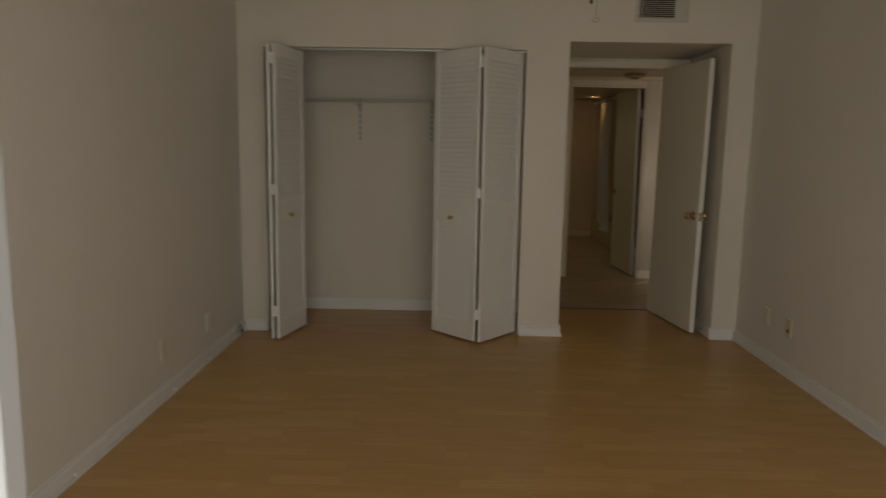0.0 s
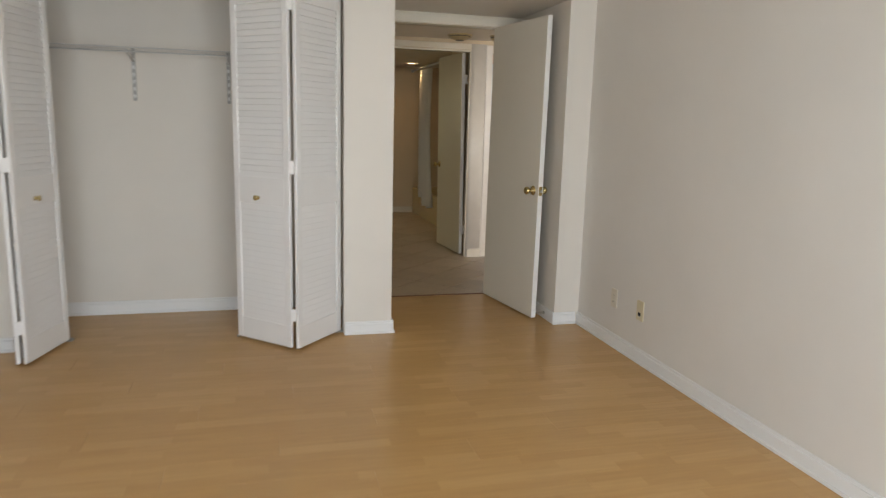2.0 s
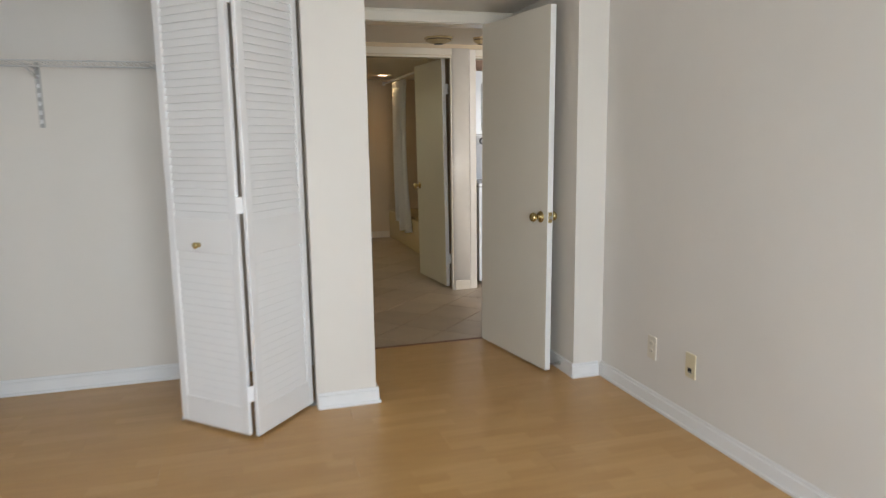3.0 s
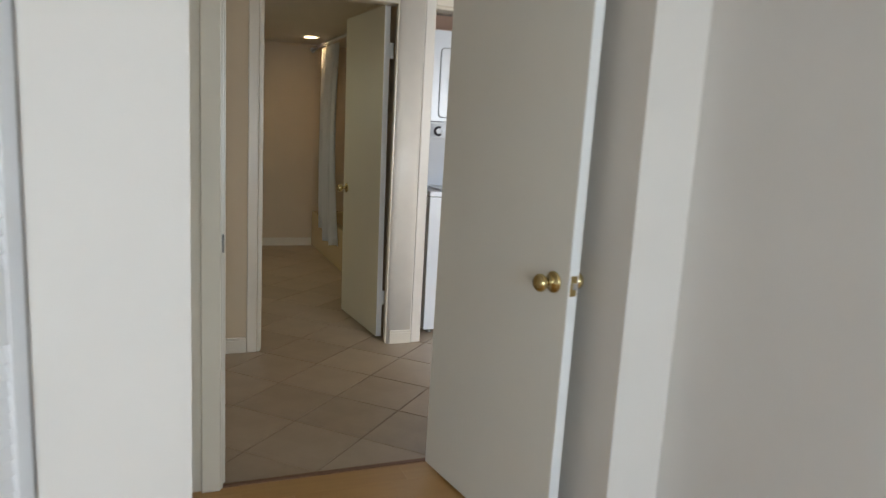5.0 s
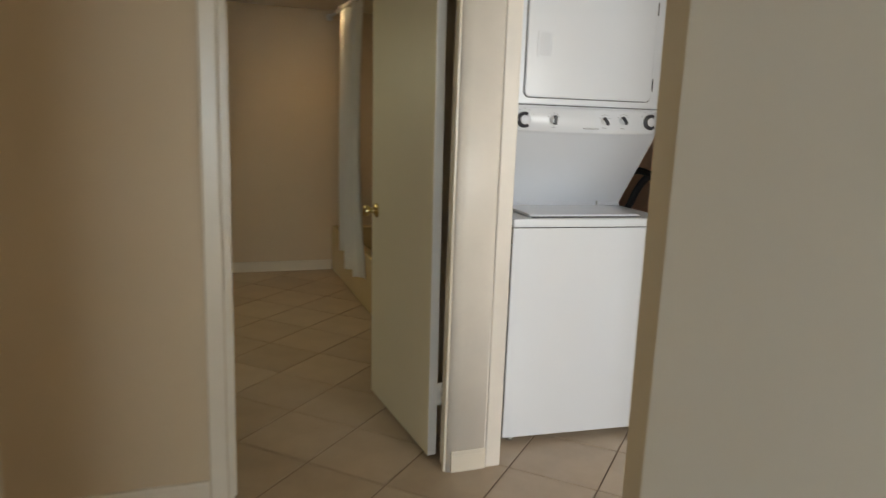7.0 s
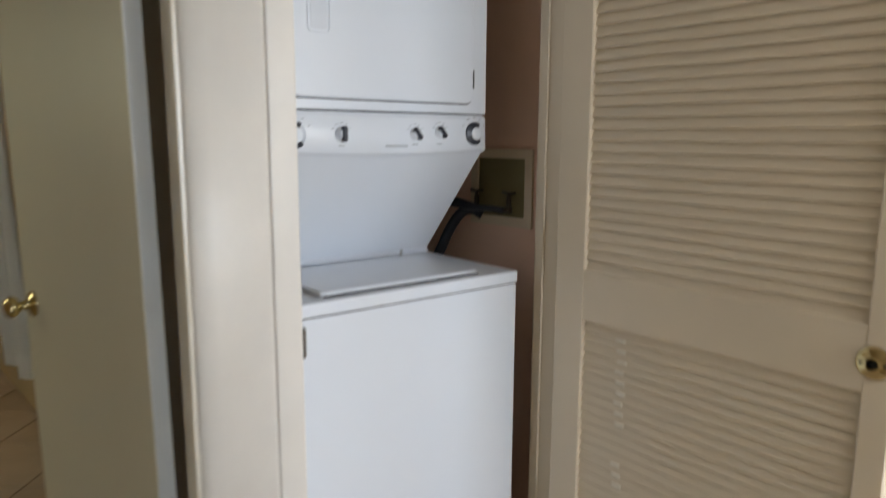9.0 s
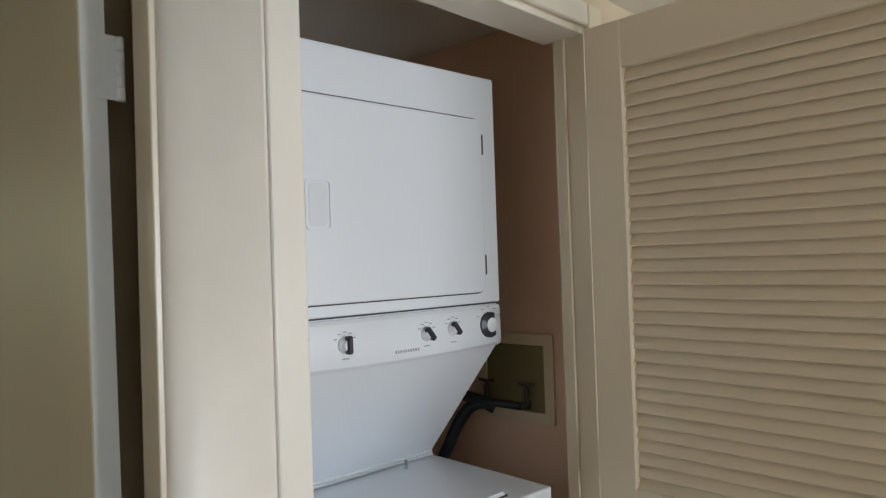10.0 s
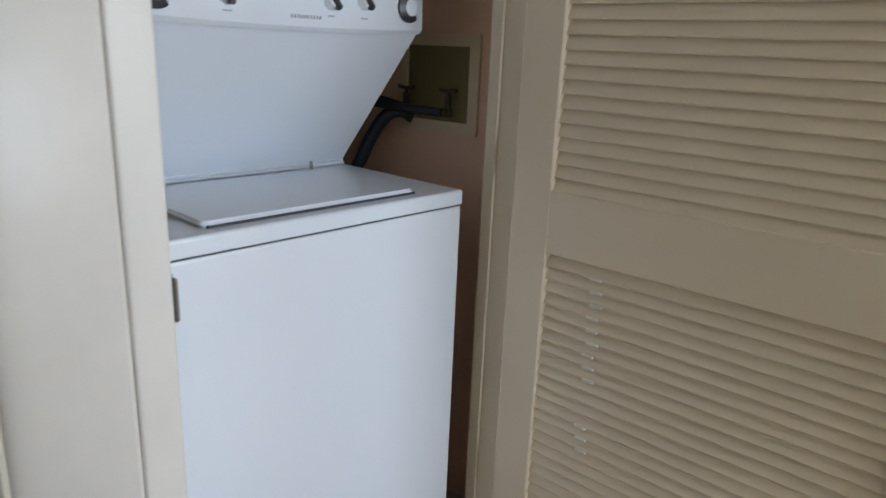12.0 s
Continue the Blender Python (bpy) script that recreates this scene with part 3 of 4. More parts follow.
# ---- hinged doors ----
def knob_set(parent, x, z, t):
    """A passage knob on both faces: rosette, neck and ball. Faces at y = 0 and y = t."""
    prof = [(0, 0), (0.033, 0), (0.033, 0.003), (0.028, 0.008), (0.013, 0.011), (0.011, 0.030), (0.020, 0.036), (0.0265, 0.046), (0.0265, 0.055), (0.020, 0.063), (0, 0.066)]
    part("door_knob", lathe(prof, 24, pose(x, 0, z, 90, 0, 0)), BRASS, parent, "polished brass round door knob")
    part("door_knob", lathe(prof, 24, pose(x, t, z, -90, 0, 0)), BRASS, parent, "polished brass round door knob")


def butt_hinge(parent, m, mat):
    """Two leaves and a knuckle of five rings, standing 0.09 m high."""
    h = part("hinge", box(-0.030, 0.0, -0.001, 0.001, 0, 0.09, 0.0005), mat, parent, "painted butt hinge", m)
    for i in range(5):
        part("knuckle", lathe([(0, 0), (0.006, 0), (0.006, 0.0172), (0, 0.0172)], 10, pose(0.004, 0, i * 0.018)), mat, h)
    return h


DT = 0.036
hx, hy, ex, ey = 3.245, 0.872, 3.359, 0.130
da = math.degrees(math.atan2(ey - hy, ex - hx))
dw = math.hypot(ex - hx, ey - hy)
door = thing("door_1", pose(hx, hy, 0.012, -0.5, 0, da), "beige painted flush bedroom door standing open with brass knobs", "door")
door["kind"] = "structure"
part("slab", box(0, dw, 0, DT, 0, 2.03, 0.0015), DOORP, door, "beige painted flush slab")
part("edge_strip", box(dw, dw + 0.002, 0.001, DT - 0.001, 0.001, 2.029), DOOREDGE, door, "white painted door edge")
knob_set(door, dw - 0.065, 0.884, DT)
lp = part("latch_plate", box(dw + 0.002, dw + 0.0035, 0.006, DT - 0.006, 0.854, 0.914, 0.0005), BRASS, door, "brass latch plate")
part("latch_bolt", box(dw + 0.0035, dw + 0.013, 0.011, DT - 0.011, 0.875, 0.894, 0.002), STEEL, lp, "steel latch bolt")
for z in (0.17, 0.97, 1.77):
    butt_hinge(door, pose(0.0, DT + 0.004, z, 0, 0, 180), CREAMTRIM)

bx, by, fx2, fy2 = 3.511, 2.530, 3.453, 3.232
ba = math.degrees(math.atan2(fy2 - by, fx2 - bx))
bw = math.hypot(fx2 - bx, fy2 - by)
bath_door = thing("door_2", pose(bx, by, 0.012, -0.6, 0, ba), "beige flush bathroom door, olive tint for its light, open, with brass knobs", "door")
bath_door["kind"] = "structure"
part("slab", box(0, bw, -DT, 0, 0, 2.01, 0.0015), DOORP_WARM, bath_door, "beige painted flush slab")
part("edge_strip", box(-0.002, 0, -DT + 0.001, -0.001, 0.001, 2.009), DOOREDGE, bath_door, "white painted hinge edge")
part("knob_core", box(bw - 0.075, bw - 0.055, -DT - 0.002, 0.002, 0.87, 0.89), BRASS, bath_door, "brass knob spindle")
prof = [(0, 0), (0.033, 0), (0.033, 0.003), (0.028, 0.008), (0.013, 0.011), (0.011, 0.030), (0.020, 0.036), (0.0265, 0.046), (0.0265, 0.055), (0.020, 0.063), (0, 0.066)]
part("door_knob", lathe(prof, 24, pose(bw - 0.065, 0, 0.88, -90, 0, 0)), BRASS, bath_door, "polished brass round door knob")
part("door_knob", lathe(prof, 24, pose(bw - 0.065, -DT, 0.88, 90, 0, 0)), BRASS, bath_door, "polished brass round door knob")
for z in (0.205, 1.709):
    butt_hinge(bath_door, pose(-0.0028, -DT - 0.014, z, 0, 0, -90), DOOREDGE)

# louvered laundry door, opened square to the wall
LD0, LD1, LDX = 1.563, 2.390, 4.550
ld = thing("louver_door", pose(LDX, LD1, 0.02, 0, 0, -2.78), "cream painted louvered laundry door standing open with a bare brass rosette", "door")
USLAT = mesh_of("slat", slat(0.680, 0.038, 0.0065, -21), LOUVER)
DSLAT = mesh_of("slat", slat(0.680, 0.037, 0.0065, -27), LOUVER)
lm = pose(0, 0, 0, 0, 0, -90)
w = LD1 - LD0
bm = box(0, 0.096, 0, 0.035, 0, 1.99, 0.003)
box(0.772, w, 0, 0.035, 0, 1.99, 0.003, bm=bm)
for a, b in ((0, 0.194), (0.81, 0.946), (1.882, 1.99)):
    box(0.094, 0.774, 0.001, 0.034, a, b, 0.002, bm=bm)
leaf = part("leaf", bm, LOUVER, ld, "", lm)
for a, b, p, me in ((0.194, 0.81, 0.028, DSLAT), (0.946, 1.882, 0.0284, USLAT)):
    n = round((b - a) / p)
    for i in range(n):
        part("slat", me, None, leaf, "", pose(0.434, 0.0175, a + (i + 0.5) * (b - a) / n))
for k in (0, 1, 2, 3, 4, 5, 6, 7, 8, 12, 13, 14):
    n = round((0.81 - 0.194) / 0.028)
    zc = 0.81 - (k + 1.04) * (0.81 - 0.194) / n
    part("paint_drip", box(0.203 + 0.0035 * (k % 3), 0.231 + 0.0035 * (k % 3), 0.0005, 0.0085, zc - 0.004, zc + 0.003, 0.002), DRIP, leaf, "pale paint drip")
ros = part("rosette", lathe([(0.011, 0.012), (0.013, 0.012), (0.016, 0.008), (0.024, 0.007), (0.031, 0.003), (0.033, 0.0), (0.011, 0.0)], 28, pose(0.789, 0, 0.872, 90, 0, 0)), BRASS, leaf, "bare brass knob rosette")
# no hole is cut; a dark disc carries the bore's shade
part("bore", lathe([(0, 0.004), (0.0112, 0.004), (0.0112, 0), (0, 0)], 20, pose(0.789, -0.001, 0.872, 90, 0, 0)), HOLE_SHADE, leaf, "dark disc standing for the shade in the empty knob bore")
for s in (-1, 1):
    part("screw", lathe([(0, 0.010), (0.003, 0.0095), (0.0035, 0.006), (0, 0.006)], 10, pose(0.789 + s * 0.021, 0, 0.872, 90, 0, 0)), VALVE, leaf)
for z in (0.18, 0.95, 1.72):
    butt_hinge(ld, pose(0.037, 0.004, z, 0, 0, 0), CREAMTRIM)


# ---- plates, fixtures ----
def outlet(m, kind, mat, label):
    """A wall plate at the pose m: its face looks along -y."""
    t = thing("wall_outlet" if kind != "jack" else "cable_jack", m, label, "outlet", "wall plates")
    part("plate", prism(rounded(0.070, 0.115, 0.005), 0.006, pose(0, -0.006, 0), bevel=0.002), mat, t)
    if kind == "duplex":
        for z in (-0.02, 0.02):
            s = part("socket", prism(rounded(0.033, 0.028, 0.012), 0.003, pose(0, -0.0085, z), bevel=0.001), mat, t)
            for x in (-0.007, 0.007):
                part("slot", box(x - 0.001, x + 0.001, -0.0092, -0.0084, z - 0.004, z + 0.006), HOLE_SHADE, s)
        part("screw", lathe([(0, 0.002), (0.003, 0.001), (0.003, 0), (0, 0)], 10, pose(0, -0.006, 0, 90, 0, 0)), STEEL, t)
    elif kind == "jack":
        part("port", box(-0.012, 0.012, -0.010, -0.006, -0.030, -0.010, 0.001), HOLE_SHADE, t, "dark cable port")
        part("port_lip", box(-0.015, 0.015, -0.0085, -0.006, -0.034, -0.030, 0.001), STEEL, t)
        for z in (-0.045, 0.042):
            part("screw", lathe([(0, 0.002), (0.003, 0.001), (0.003, 0), (0, 0)], 10, pose(0, -0.006, z, 90, 0, 0)), STEEL, t)
    elif kind == "switch":
        part("toggle", box(-0.005, 0.005, -0.016, -0.006, -0.002, 0.016, 0.002), mat, t)
        for z in (-0.03, 0.03):
            part("screw", lathe([(0, 0.002), (0.003, 0.001), (0.003, 0), (0, 0)], 10, pose(0, -0.006, z, 90, 0, 0)), STEEL, t)
    return t


outlet(pose(W, -0.49, 0.300, 0, 0, -90), "duplex", ALMOND, "almond duplex outlet low on the wall")
outlet(pose(W, -0.795, 0.302, 0, 0, -90), "jack", IVORY, "ivory cable jack plate low on the wall")
outlet(pose(0, -0.755, 0.252, 0, 0, 90), "duplex", TRIM, "white duplex outlet low on the wall")
outlet(pose(0, -1.43, 0.275, 0, 0, 90), "plain", ALMOND, "blank almond wall plate low on the wall")
outlet(pose(AX0 + 0.002, 0.62, 1.262, 0, 0, 90), "switch", ALCOVE_TINT, "cream painted light switch in the door alcove")

# cable clipped along the west baseboard
t = thing("cable", pose(0, -0.2, 0), "thin white cable clipped along the baseboard foot", "cable")
pts = [(0.016, 0.14, 0.05), (0.03, 0.06, 0.05), (0.034, 0.0, 0.030)] + [(0.0195 + 0.001 * math.sin(k * 1.7), -0.1 - 0.22 * k, 0.0205) for k in range(18)]
part("wire", tube(curve_pts(pts, 5), 0.0028, 6), TRIM, t)
part("connector", tube([(0.020, 0.045, 0.075), (0.050, 0.0, 0.028)], 0.009, 12), STEEL, t, "steel cable connector")
part("collar", tube([(0.040, 0.015, 0.044), (0.046, 0.006, 0.034)], 0.013, 6), VALVE, t, "dark hexagonal collar")
part("loop", tube(curve_pts([(0.020, 0.045, 0.075), (0.016, 0.01, 0.115), (0.018, -0.05, 0.125), (0.018, -0.09, 0.09), (0.018, -0.07, 0.04)], 6), 0.0035, 8), ENAMEL, t)
for k, y in enumerate((-0.05, -0.59, -1.15, -1.67, -2.16, -2.68, -3.2)):
    c = part("clip", box(0.0142, 0.0275, y - 0.010, y + 0.008, 0.014, 0.034, 0.004), ENAMEL, t)
    part("nail", lathe([(0, 0.004), (0.004, 0.003), (0.005, 0), (0, 0)], 10, pose(0.0275, y, 0.028, 0, 90, 0)), ENAMEL, c)

# spring door stop on the alcove baseboard
t = thing("door_stop", pose(AX1 - T, 0.14, 0.042), "steel spring door stop on the alcove baseboard", "door stop")
helix = [(-0.008 - 0.055 * k / 90, 0.006 * math.cos(k * 0.8), 0.006 * math.sin(k * 0.8)) for k in range(91)]
part("spring", tube(helix, 0.0012, 5), STEEL, t)
part("base", lathe([(0, 0), (0.012, 0), (0.010, 0.008), (0, 0.008)], 14, pose(0, 0, 0, 0, -90, 0)), STEEL, t)
part("tip", lathe([(0, 0), (0.007, 0), (0.007, 0.012), (0, 0.013)], 12, pose(-0.063, 0, 0, 0, -90, 0)), RUBBER, t, "rubber tip")

# strike plates
def strike(m, mat, label):
    t = thing("strike_plate", m, label, "strike plate")
    part("plate", ring(0.028, 0.06, 0.003, 0.007, 0.0015), mat, t)
    part("lip", box(-0.040, -0.008, -0.0015, 0.0045, -0.030, 0.030, 0.0015), STRIKE, t, "bent strike lip")
    part("pocket", box(-0.007, 0.007, 0.0006, 0.0012, -0.023, 0.023), HOLE_SHADE, t)


strike(pose(2.4732 + 0.0022, 0.913, 0.90, 0, 0, 90), STEEL, "dull steel strike plate on the door jamb")
t = thing("strike_plate", pose(LX0, CY, 0.90), "steel strike plate with a lip on the laundry jamb", "strike plate")
part("plate", box(0.001, 0.003, 0.01, 0.05, -0.035, 0.035, 0.0005), STRIKE, t)
part("lip", box(-0.003, 0.0035, -0.0025, 0.010, -0.031, 0.031, 0.002), STRIKE, t, "dull bent lip")

# wall vent
t = thing("air_vent", pose(2.97, 0, 2.36), "painted steel wall vent with dark louvers", "vent")
part("frame", ring(0.37, 0.20, 0.004, 0.028, 0.012, pose(0, -0.012, 0)), GRILLE, t)
# no duct behind; a dark sheet carries its shade
part("duct", box(-0.160, 0.160, -0.002, -0.0005, -0.075, 0.075), HOLE_SHADE, t, "dark sheet standing for the shade in the duct")
part("side_plate", box(0.085, 0.157, -0.010, -0.004, -0.072, 0.072, 0.001), GRILLE, t)
for k in range(11):
    s = slat(0.215, 0.010, 0.0016, -50)
    part("slat", s, GRILLE, t, "", pose(-0.025, -0.007, -0.066 + k * 0.0132))
for k in range(2):
    part("bar", box(-0.148 + k * 0.012, -0.144 + k * 0.012, -0.011, -0.004, -0.072, 0.072), GRILLE, t)

# ceiling fan pull chains
t = thing("pull_chain", pose(2.07, -2.3, 1.865), "thin metal pull chains with a ring and a dark bead", "pull chain")
part("chain", tube([(0, 0, 0.012), (0.001, 0, 0.3), (0, 0, H1 - 1.865)], 0.0016, 6), STEEL, t)
ringpts = [(0.013 * math.cos(a), 0, 0.008 * math.sin(a)) for a in (2 * math.pi * k / 20 for k in range(21))]
part("ring", tube(ringpts, 0.0022, 6), STEEL, t, "metal pull ring")
part("chain", tube([(-0.018, 0.01, 0.085), (-0.018, 0.01, H1 - 1.865)], 0.0014, 6), STEEL, t)
part("bead", lathe([(0, 0), (0.006, 0.003), (0.0075, 0.014), (0.006, 0.026), (0, 0.029)], 12, pose(-0.018, 0.01, 0.058)), VALVE, t, "dark wooden bead")


def smoke_alarm(x, y, r, label):
    t = thing("smoke_alarm", pose(x, y, H2, 0, 0, 22.5), label, "smoke alarm", "ceiling alarms")
    for name, mat, prof, text in (
            ("base", YELLOWED, [(0, -0.014), (r * 0.97, -0.014), (r, -0.010), (r, 0), (0, 0)], ""),
            ("vent_gap", HOLE_SHADE, [(0, -0.022), (r * 0.86, -0.022), (r * 0.86, -0.014), (0, -0.014)], "dark vent slot"),
            ("cover", YELLOWED, [(0, -0.050), (r * 0.42, -0.050), (r * 0.50, -0.046), (r * 0.90, -0.030), (r * 0.93, -0.022), (0, -0.022)], "yellowed plastic cover"),
            ("sensor", VALVE, [(0, -0.056), (r * 0.30, -0.056), (r * 0.34, -0.050), (0, -0.050)], "dark sensor grille")):
        bm = lathe(prof, 8)
        for f in bm.faces:
            f.smooth = False
        part(name, bm, mat, t, text)


smoke_alarm(3.325, 2.05, 0.114, "yellowed plastic smoke alarm on the hall ceiling")
smoke_alarm(3.655, 1.99, 0.06, "small yellowed detector on the hall ceiling")

# closet shelf
t = thing("closet_shelf", pose(0, 0.73, 1.735), "grey wire closet shelf on slotted brackets", "shelf")
part("front_rail", tube([(0.0, -0.30, 0.0), (2.2, -0.30, 0.0)], 0.003, 8), WIRE, t)
part("front_rail", tube([(0.0, -0.30, -0.026), (2.2, -0.30, -0.026)], 0.003, 8), WIRE, t)
part("back_rail", tube([(0.0, -0.008, 0.0), (2.2, -0.008, 0.0)], 0.004, 8), WIRE, t)
bm = bmesh.new()
for k in range(86):
    x = 0.02 + k * 0.0255
    tube([(x, -0.302, -0.026), (x, -0.303, 0.004), (x, -0.006, 0.004)], 0.0016, 5, bm)
tagged(part("cross_wires", bm, WIRE, t), kind="stuff")
for x in (0.775, 1.36):
    s = part("standard", box(x - 0.011, x + 0.011, -0.010, 0.0, -0.31, 0.02, 0.001), STANDARD, t, "grey slotted shelf standard")
    for k in range(6):
        part("slot", box(x - 0.005, x + 0.005, -0.0108, -0.010, -0.29 + k * 0.045, -0.268 + k * 0.045), TRIM, s, "pale slot")
    b = bmesh.new()
    tube([(x, -0.01, -0.06), (x, -0.29, -0.012)], 0.005, 6, b)
    tube([(x, -0.01, -0.012), (x, -0.30, -0.012)], 0.005, 6, b)
    part("bracket", b, WIRE, t, "steel shelf bracket")


# ---- stacked washer and dryer ----
X0, X1 = 3.842, 4.527
YF, YD = 2.509, 2.650
st = thing("laundry_center", pose(4.183, 2.534, 0, 0, 0, -4), "white enamel washer with a dryer stacked on top", "washer dryer")
hw = (X1 - X0) / 2
D = 0.68
part("cabinet", box(-hw, hw, 0, D, 0.028, 0.899, 0.006, seg=2), ENAMEL, st, "white enamel washer cabinet")
part("seam", box(-hw + 0.004, hw - 0.004, 0.004, D - 0.004, 0.898, 0.9025), ENAMELGAP, st, "dark seam under the washer top")
part("washer_top", box(-hw - 0.002, hw + 0.002, -0.004, D, 0.902, 0.936, 0.007, seg=3), ENAMEL, st, "white washer top")
# dark box showing at the lid's front, stands for the lip's shadow
part("lid_shade", box(-0.256, 0.222, 0.0275, 0.341, 0.934, 0.9405), ENAMELGAP, st, "dark strip standing for the shade under the lid")
lid = prism(rounded(0.494, 0.315, 0.018), 0.012)
bmesh.ops.rotate(lid, cent=(0, 0, 0), matrix=Matrix.Rotation(radians(-90), 3, "X"), verts=lid.verts[:])
bmesh.ops.translate(lid, vec=(-0.021, 0.186, 0.9480), verts=lid.verts[:])
bmesh.ops.recalc_face_normals(lid, faces=lid.faces[:])
bmesh.ops.bevel(lid, geom=[e for e in lid.edges if e.calc_face_angle(0) > 1.0], offset=0.005, segments=3, affect="EDGES")
for fc in lid.faces:
    fc.smooth = len(fc.verts) < 5
part("lid", lid, ENAMEL, st, "white washer lid")
part("lid_hinge", box(0.190, 0.195, 0.352, 0.362, 0.936, 0.964, 0.001), STEEL, st, "small steel lid hinge pin")
for x in (-hw + 0.05, hw - 0.05):
    for y in (0.05, D - 0.06):
        part("foot", lathe([(0, 0), (0.018, 0), (0.018, 0.012), (0.007, 0.014), (0.007, 0.03), (0, 0.03)], 14, pose(x, y, 0.0)), STEEL, st, "levelling foot")
# the tower: slanted throat below, dryer box above
yd = YD - YF
side = [(0.402, 0.937), (0.413, 0.941), (0.417, 0.949), (yd + 0.012, 1.266), (yd + 0.004, 1.28), (yd + 0.004, 1.372), (D, 1.372), (D, 0.937)]
bm = bmesh.new()
va = [bm.verts.new((-hw + 0.003, y, z)) for y, z in side]
vb = [bm.verts.new((hw - 0.003, y, z)) for y, z in side]
bm.faces.new(va)
bm.faces.new(vb[::-1])
for i in range(len(va)):
    j = (i + 1) % len(va)
    bm.faces.new((va[j], va[i], vb[i], vb[j]))
bmesh.ops.recalc_face_normals(bm, faces=bm.faces[:])
bmesh.ops.bevel(bm, geom=bm.edges[:], offset=0.004, segments=2, affect="EDGES")
part("throat", bm, ENAMEL, st, "white slanted panel under the controls")
part("seam", box(-hw + 0.006, hw - 0.006, yd + 0.003, D - 0.01, 1.3715, 1.3745), ENAMELGAP, st, "dark seam above the controls")
part("dryer_cabinet", box(-hw, hw, yd, D, 1.3745, 1.943, 0.006, seg=2), ENAMEL, st, "white enamel dryer cabinet")
# control panel, bowed slightly
bm = bmesh.new()
cols = []
for k in range(13):
    x = -hw + 0.004 + (2 * hw - 0.008) * k / 12
    bow = -0.006 * (1 - ((k - 6) / 6) ** 2)
    cols.append([bm.verts.new((x, y, z)) for y, z in ((yd + 0.02, 1.368), (yd + 0.003 + bow * 0.3, 1.368), (yd - 0.001 + bow, 1.360), (yd - 0.003 + bow, 1.275 + bow * 1.2), (yd + 0.007 + bow, 1.266 + bow * 1.2), (yd + 0.03, 1.266))])
for a, b in zip(cols, cols[1:]):
    for i in range(5):
        bm.faces.new((a[i], b[i], b[i + 1], a[i + 1])).smooth = i in (2,)
bm.faces.new(cols[0])
bm.faces.new(cols[-1][::-1])
bmesh.ops.recalc_face_normals(bm, faces=bm.faces[:])
console = part("control_panel", bm, ENAMEL, st, "white control panel with dials")


def py(x):
    """The panel's face at x."""
    return yd - 0.002 - 0.006 * (1 - (x / hw) ** 2)


def dial(x, z, r, pointer, big=False):
    d = part("dial", lathe([(0, 0.014), (r * 0.55, 0.014), (r * 0.62, 0.012), (r * 0.72, 0.003), (r, 0.002), (r, 0), (0, 0)], 28, pose(x, py(x), z, 90, 0, 0)), ENAMEL, console, "white timer dial" if big else "white selector knob")
    if big:
        arc = bmesh.new()
        a = [radians(60 + 250 * k / 30) for k in range(31)]
        i = [arc.verts.new((0.60 * r * math.cos(t), -0.0125, 0.60 * r * math.sin(t))) for t in a]
        o = [arc.verts.new((1.06 * r * math.cos(t), -0.0065, 1.06 * r * math.sin(t))) for t in a]
        i2 = [arc.verts.new((v.co.x, 0, v.co.z)) for v in i]
        o2 = [arc.verts.new((v.co.x, 0, v.co.z)) for v in o]
        for k in range(30):
            arc.faces.new((i[k], i[k + 1], o[k + 1], o[k]))
            arc.faces.new((o[k], o[k + 1], o2[k + 1], o2[k]))
            arc.faces.new((i[k], i2[k], i2[k + 1], i[k + 1]))
        part("dial_ring", arc, DIALDARK, d, "dark crescent on the dial", pose(x, py(x), z))
    else:
        part("pointer", box(-r * 0.40, r * 0.40, -0.018, -0.004, -r * 1.05, r * 1.05, 0.003), DIALDARK, d, "dark pointer grip", pose(x + 0.003, py(x), z, 0, pointer, 0))
    for k in range(5):
        a = radians(30 + k * 30)
        part("mark", box(-0.0035, 0.0035, -0.0015, 0.001, -0.001, 0.001), INK, d, "", pose(x + 1.5 * r * math.cos(a), py(x), z + 1.5 * r * math.sin(a)))


dial(-0.269, 1.313, 0.030, 0, True)
dial(-0.143, 1.316, 0.018, 0)
dial(0.082, 1.318, 0.017, -38)
dial(0.167, 1.323, 0.017, -38)
dial(0.294, 1.320, 0.030, 0, True)
lx = -0.012
for k in range(10):
    part("logo_bar", box(lx + k * 0.0072, lx + k * 0.0072 + 0.0038, py(lx + 0.03) - 0.0015, py(lx + 0.03) + 0.002, 1.2825, 1.289), INK, console, "grey printed bar" if k == 0 else "")
for x in (-0.143, 0.082, 0.167):
    part("caption_bar", box(x - 0.009, x + 0.009, py(x) - 0.001, py(x) + 0.001, 1.286 + 0.003 * (x > 0), 1.2885 + 0.003 * (x > 0)), INK, console)

# dryer door: gasket line, plate, moulded handle
dx, dz, dww, dhh = 0.005, 1.617, 0.560, 0.430
part("door_gap", ring(dww + 0.006, dhh + 0.006, 0.026, 0.006, 0.003, pose(dx, yd - 0.0015, dz)), ENAMELGAP, st, "dark line round the dryer door")
ddoor = part("dryer_door", prism(rounded(dww, dhh, 0.024, 6), 0.012, pose(dx, yd - 0.010, dz), bevel=0.006), ENAMEL, st, "white dryer door")
hxc, hzc = -0.200, 1.605
part("handle_rim", ring(0.062, 0.104, 0.012, 0.004, 0.003, pose(hxc, yd - 0.0125, hzc)), ENAMEL, ddoor, "moulded handle rim")
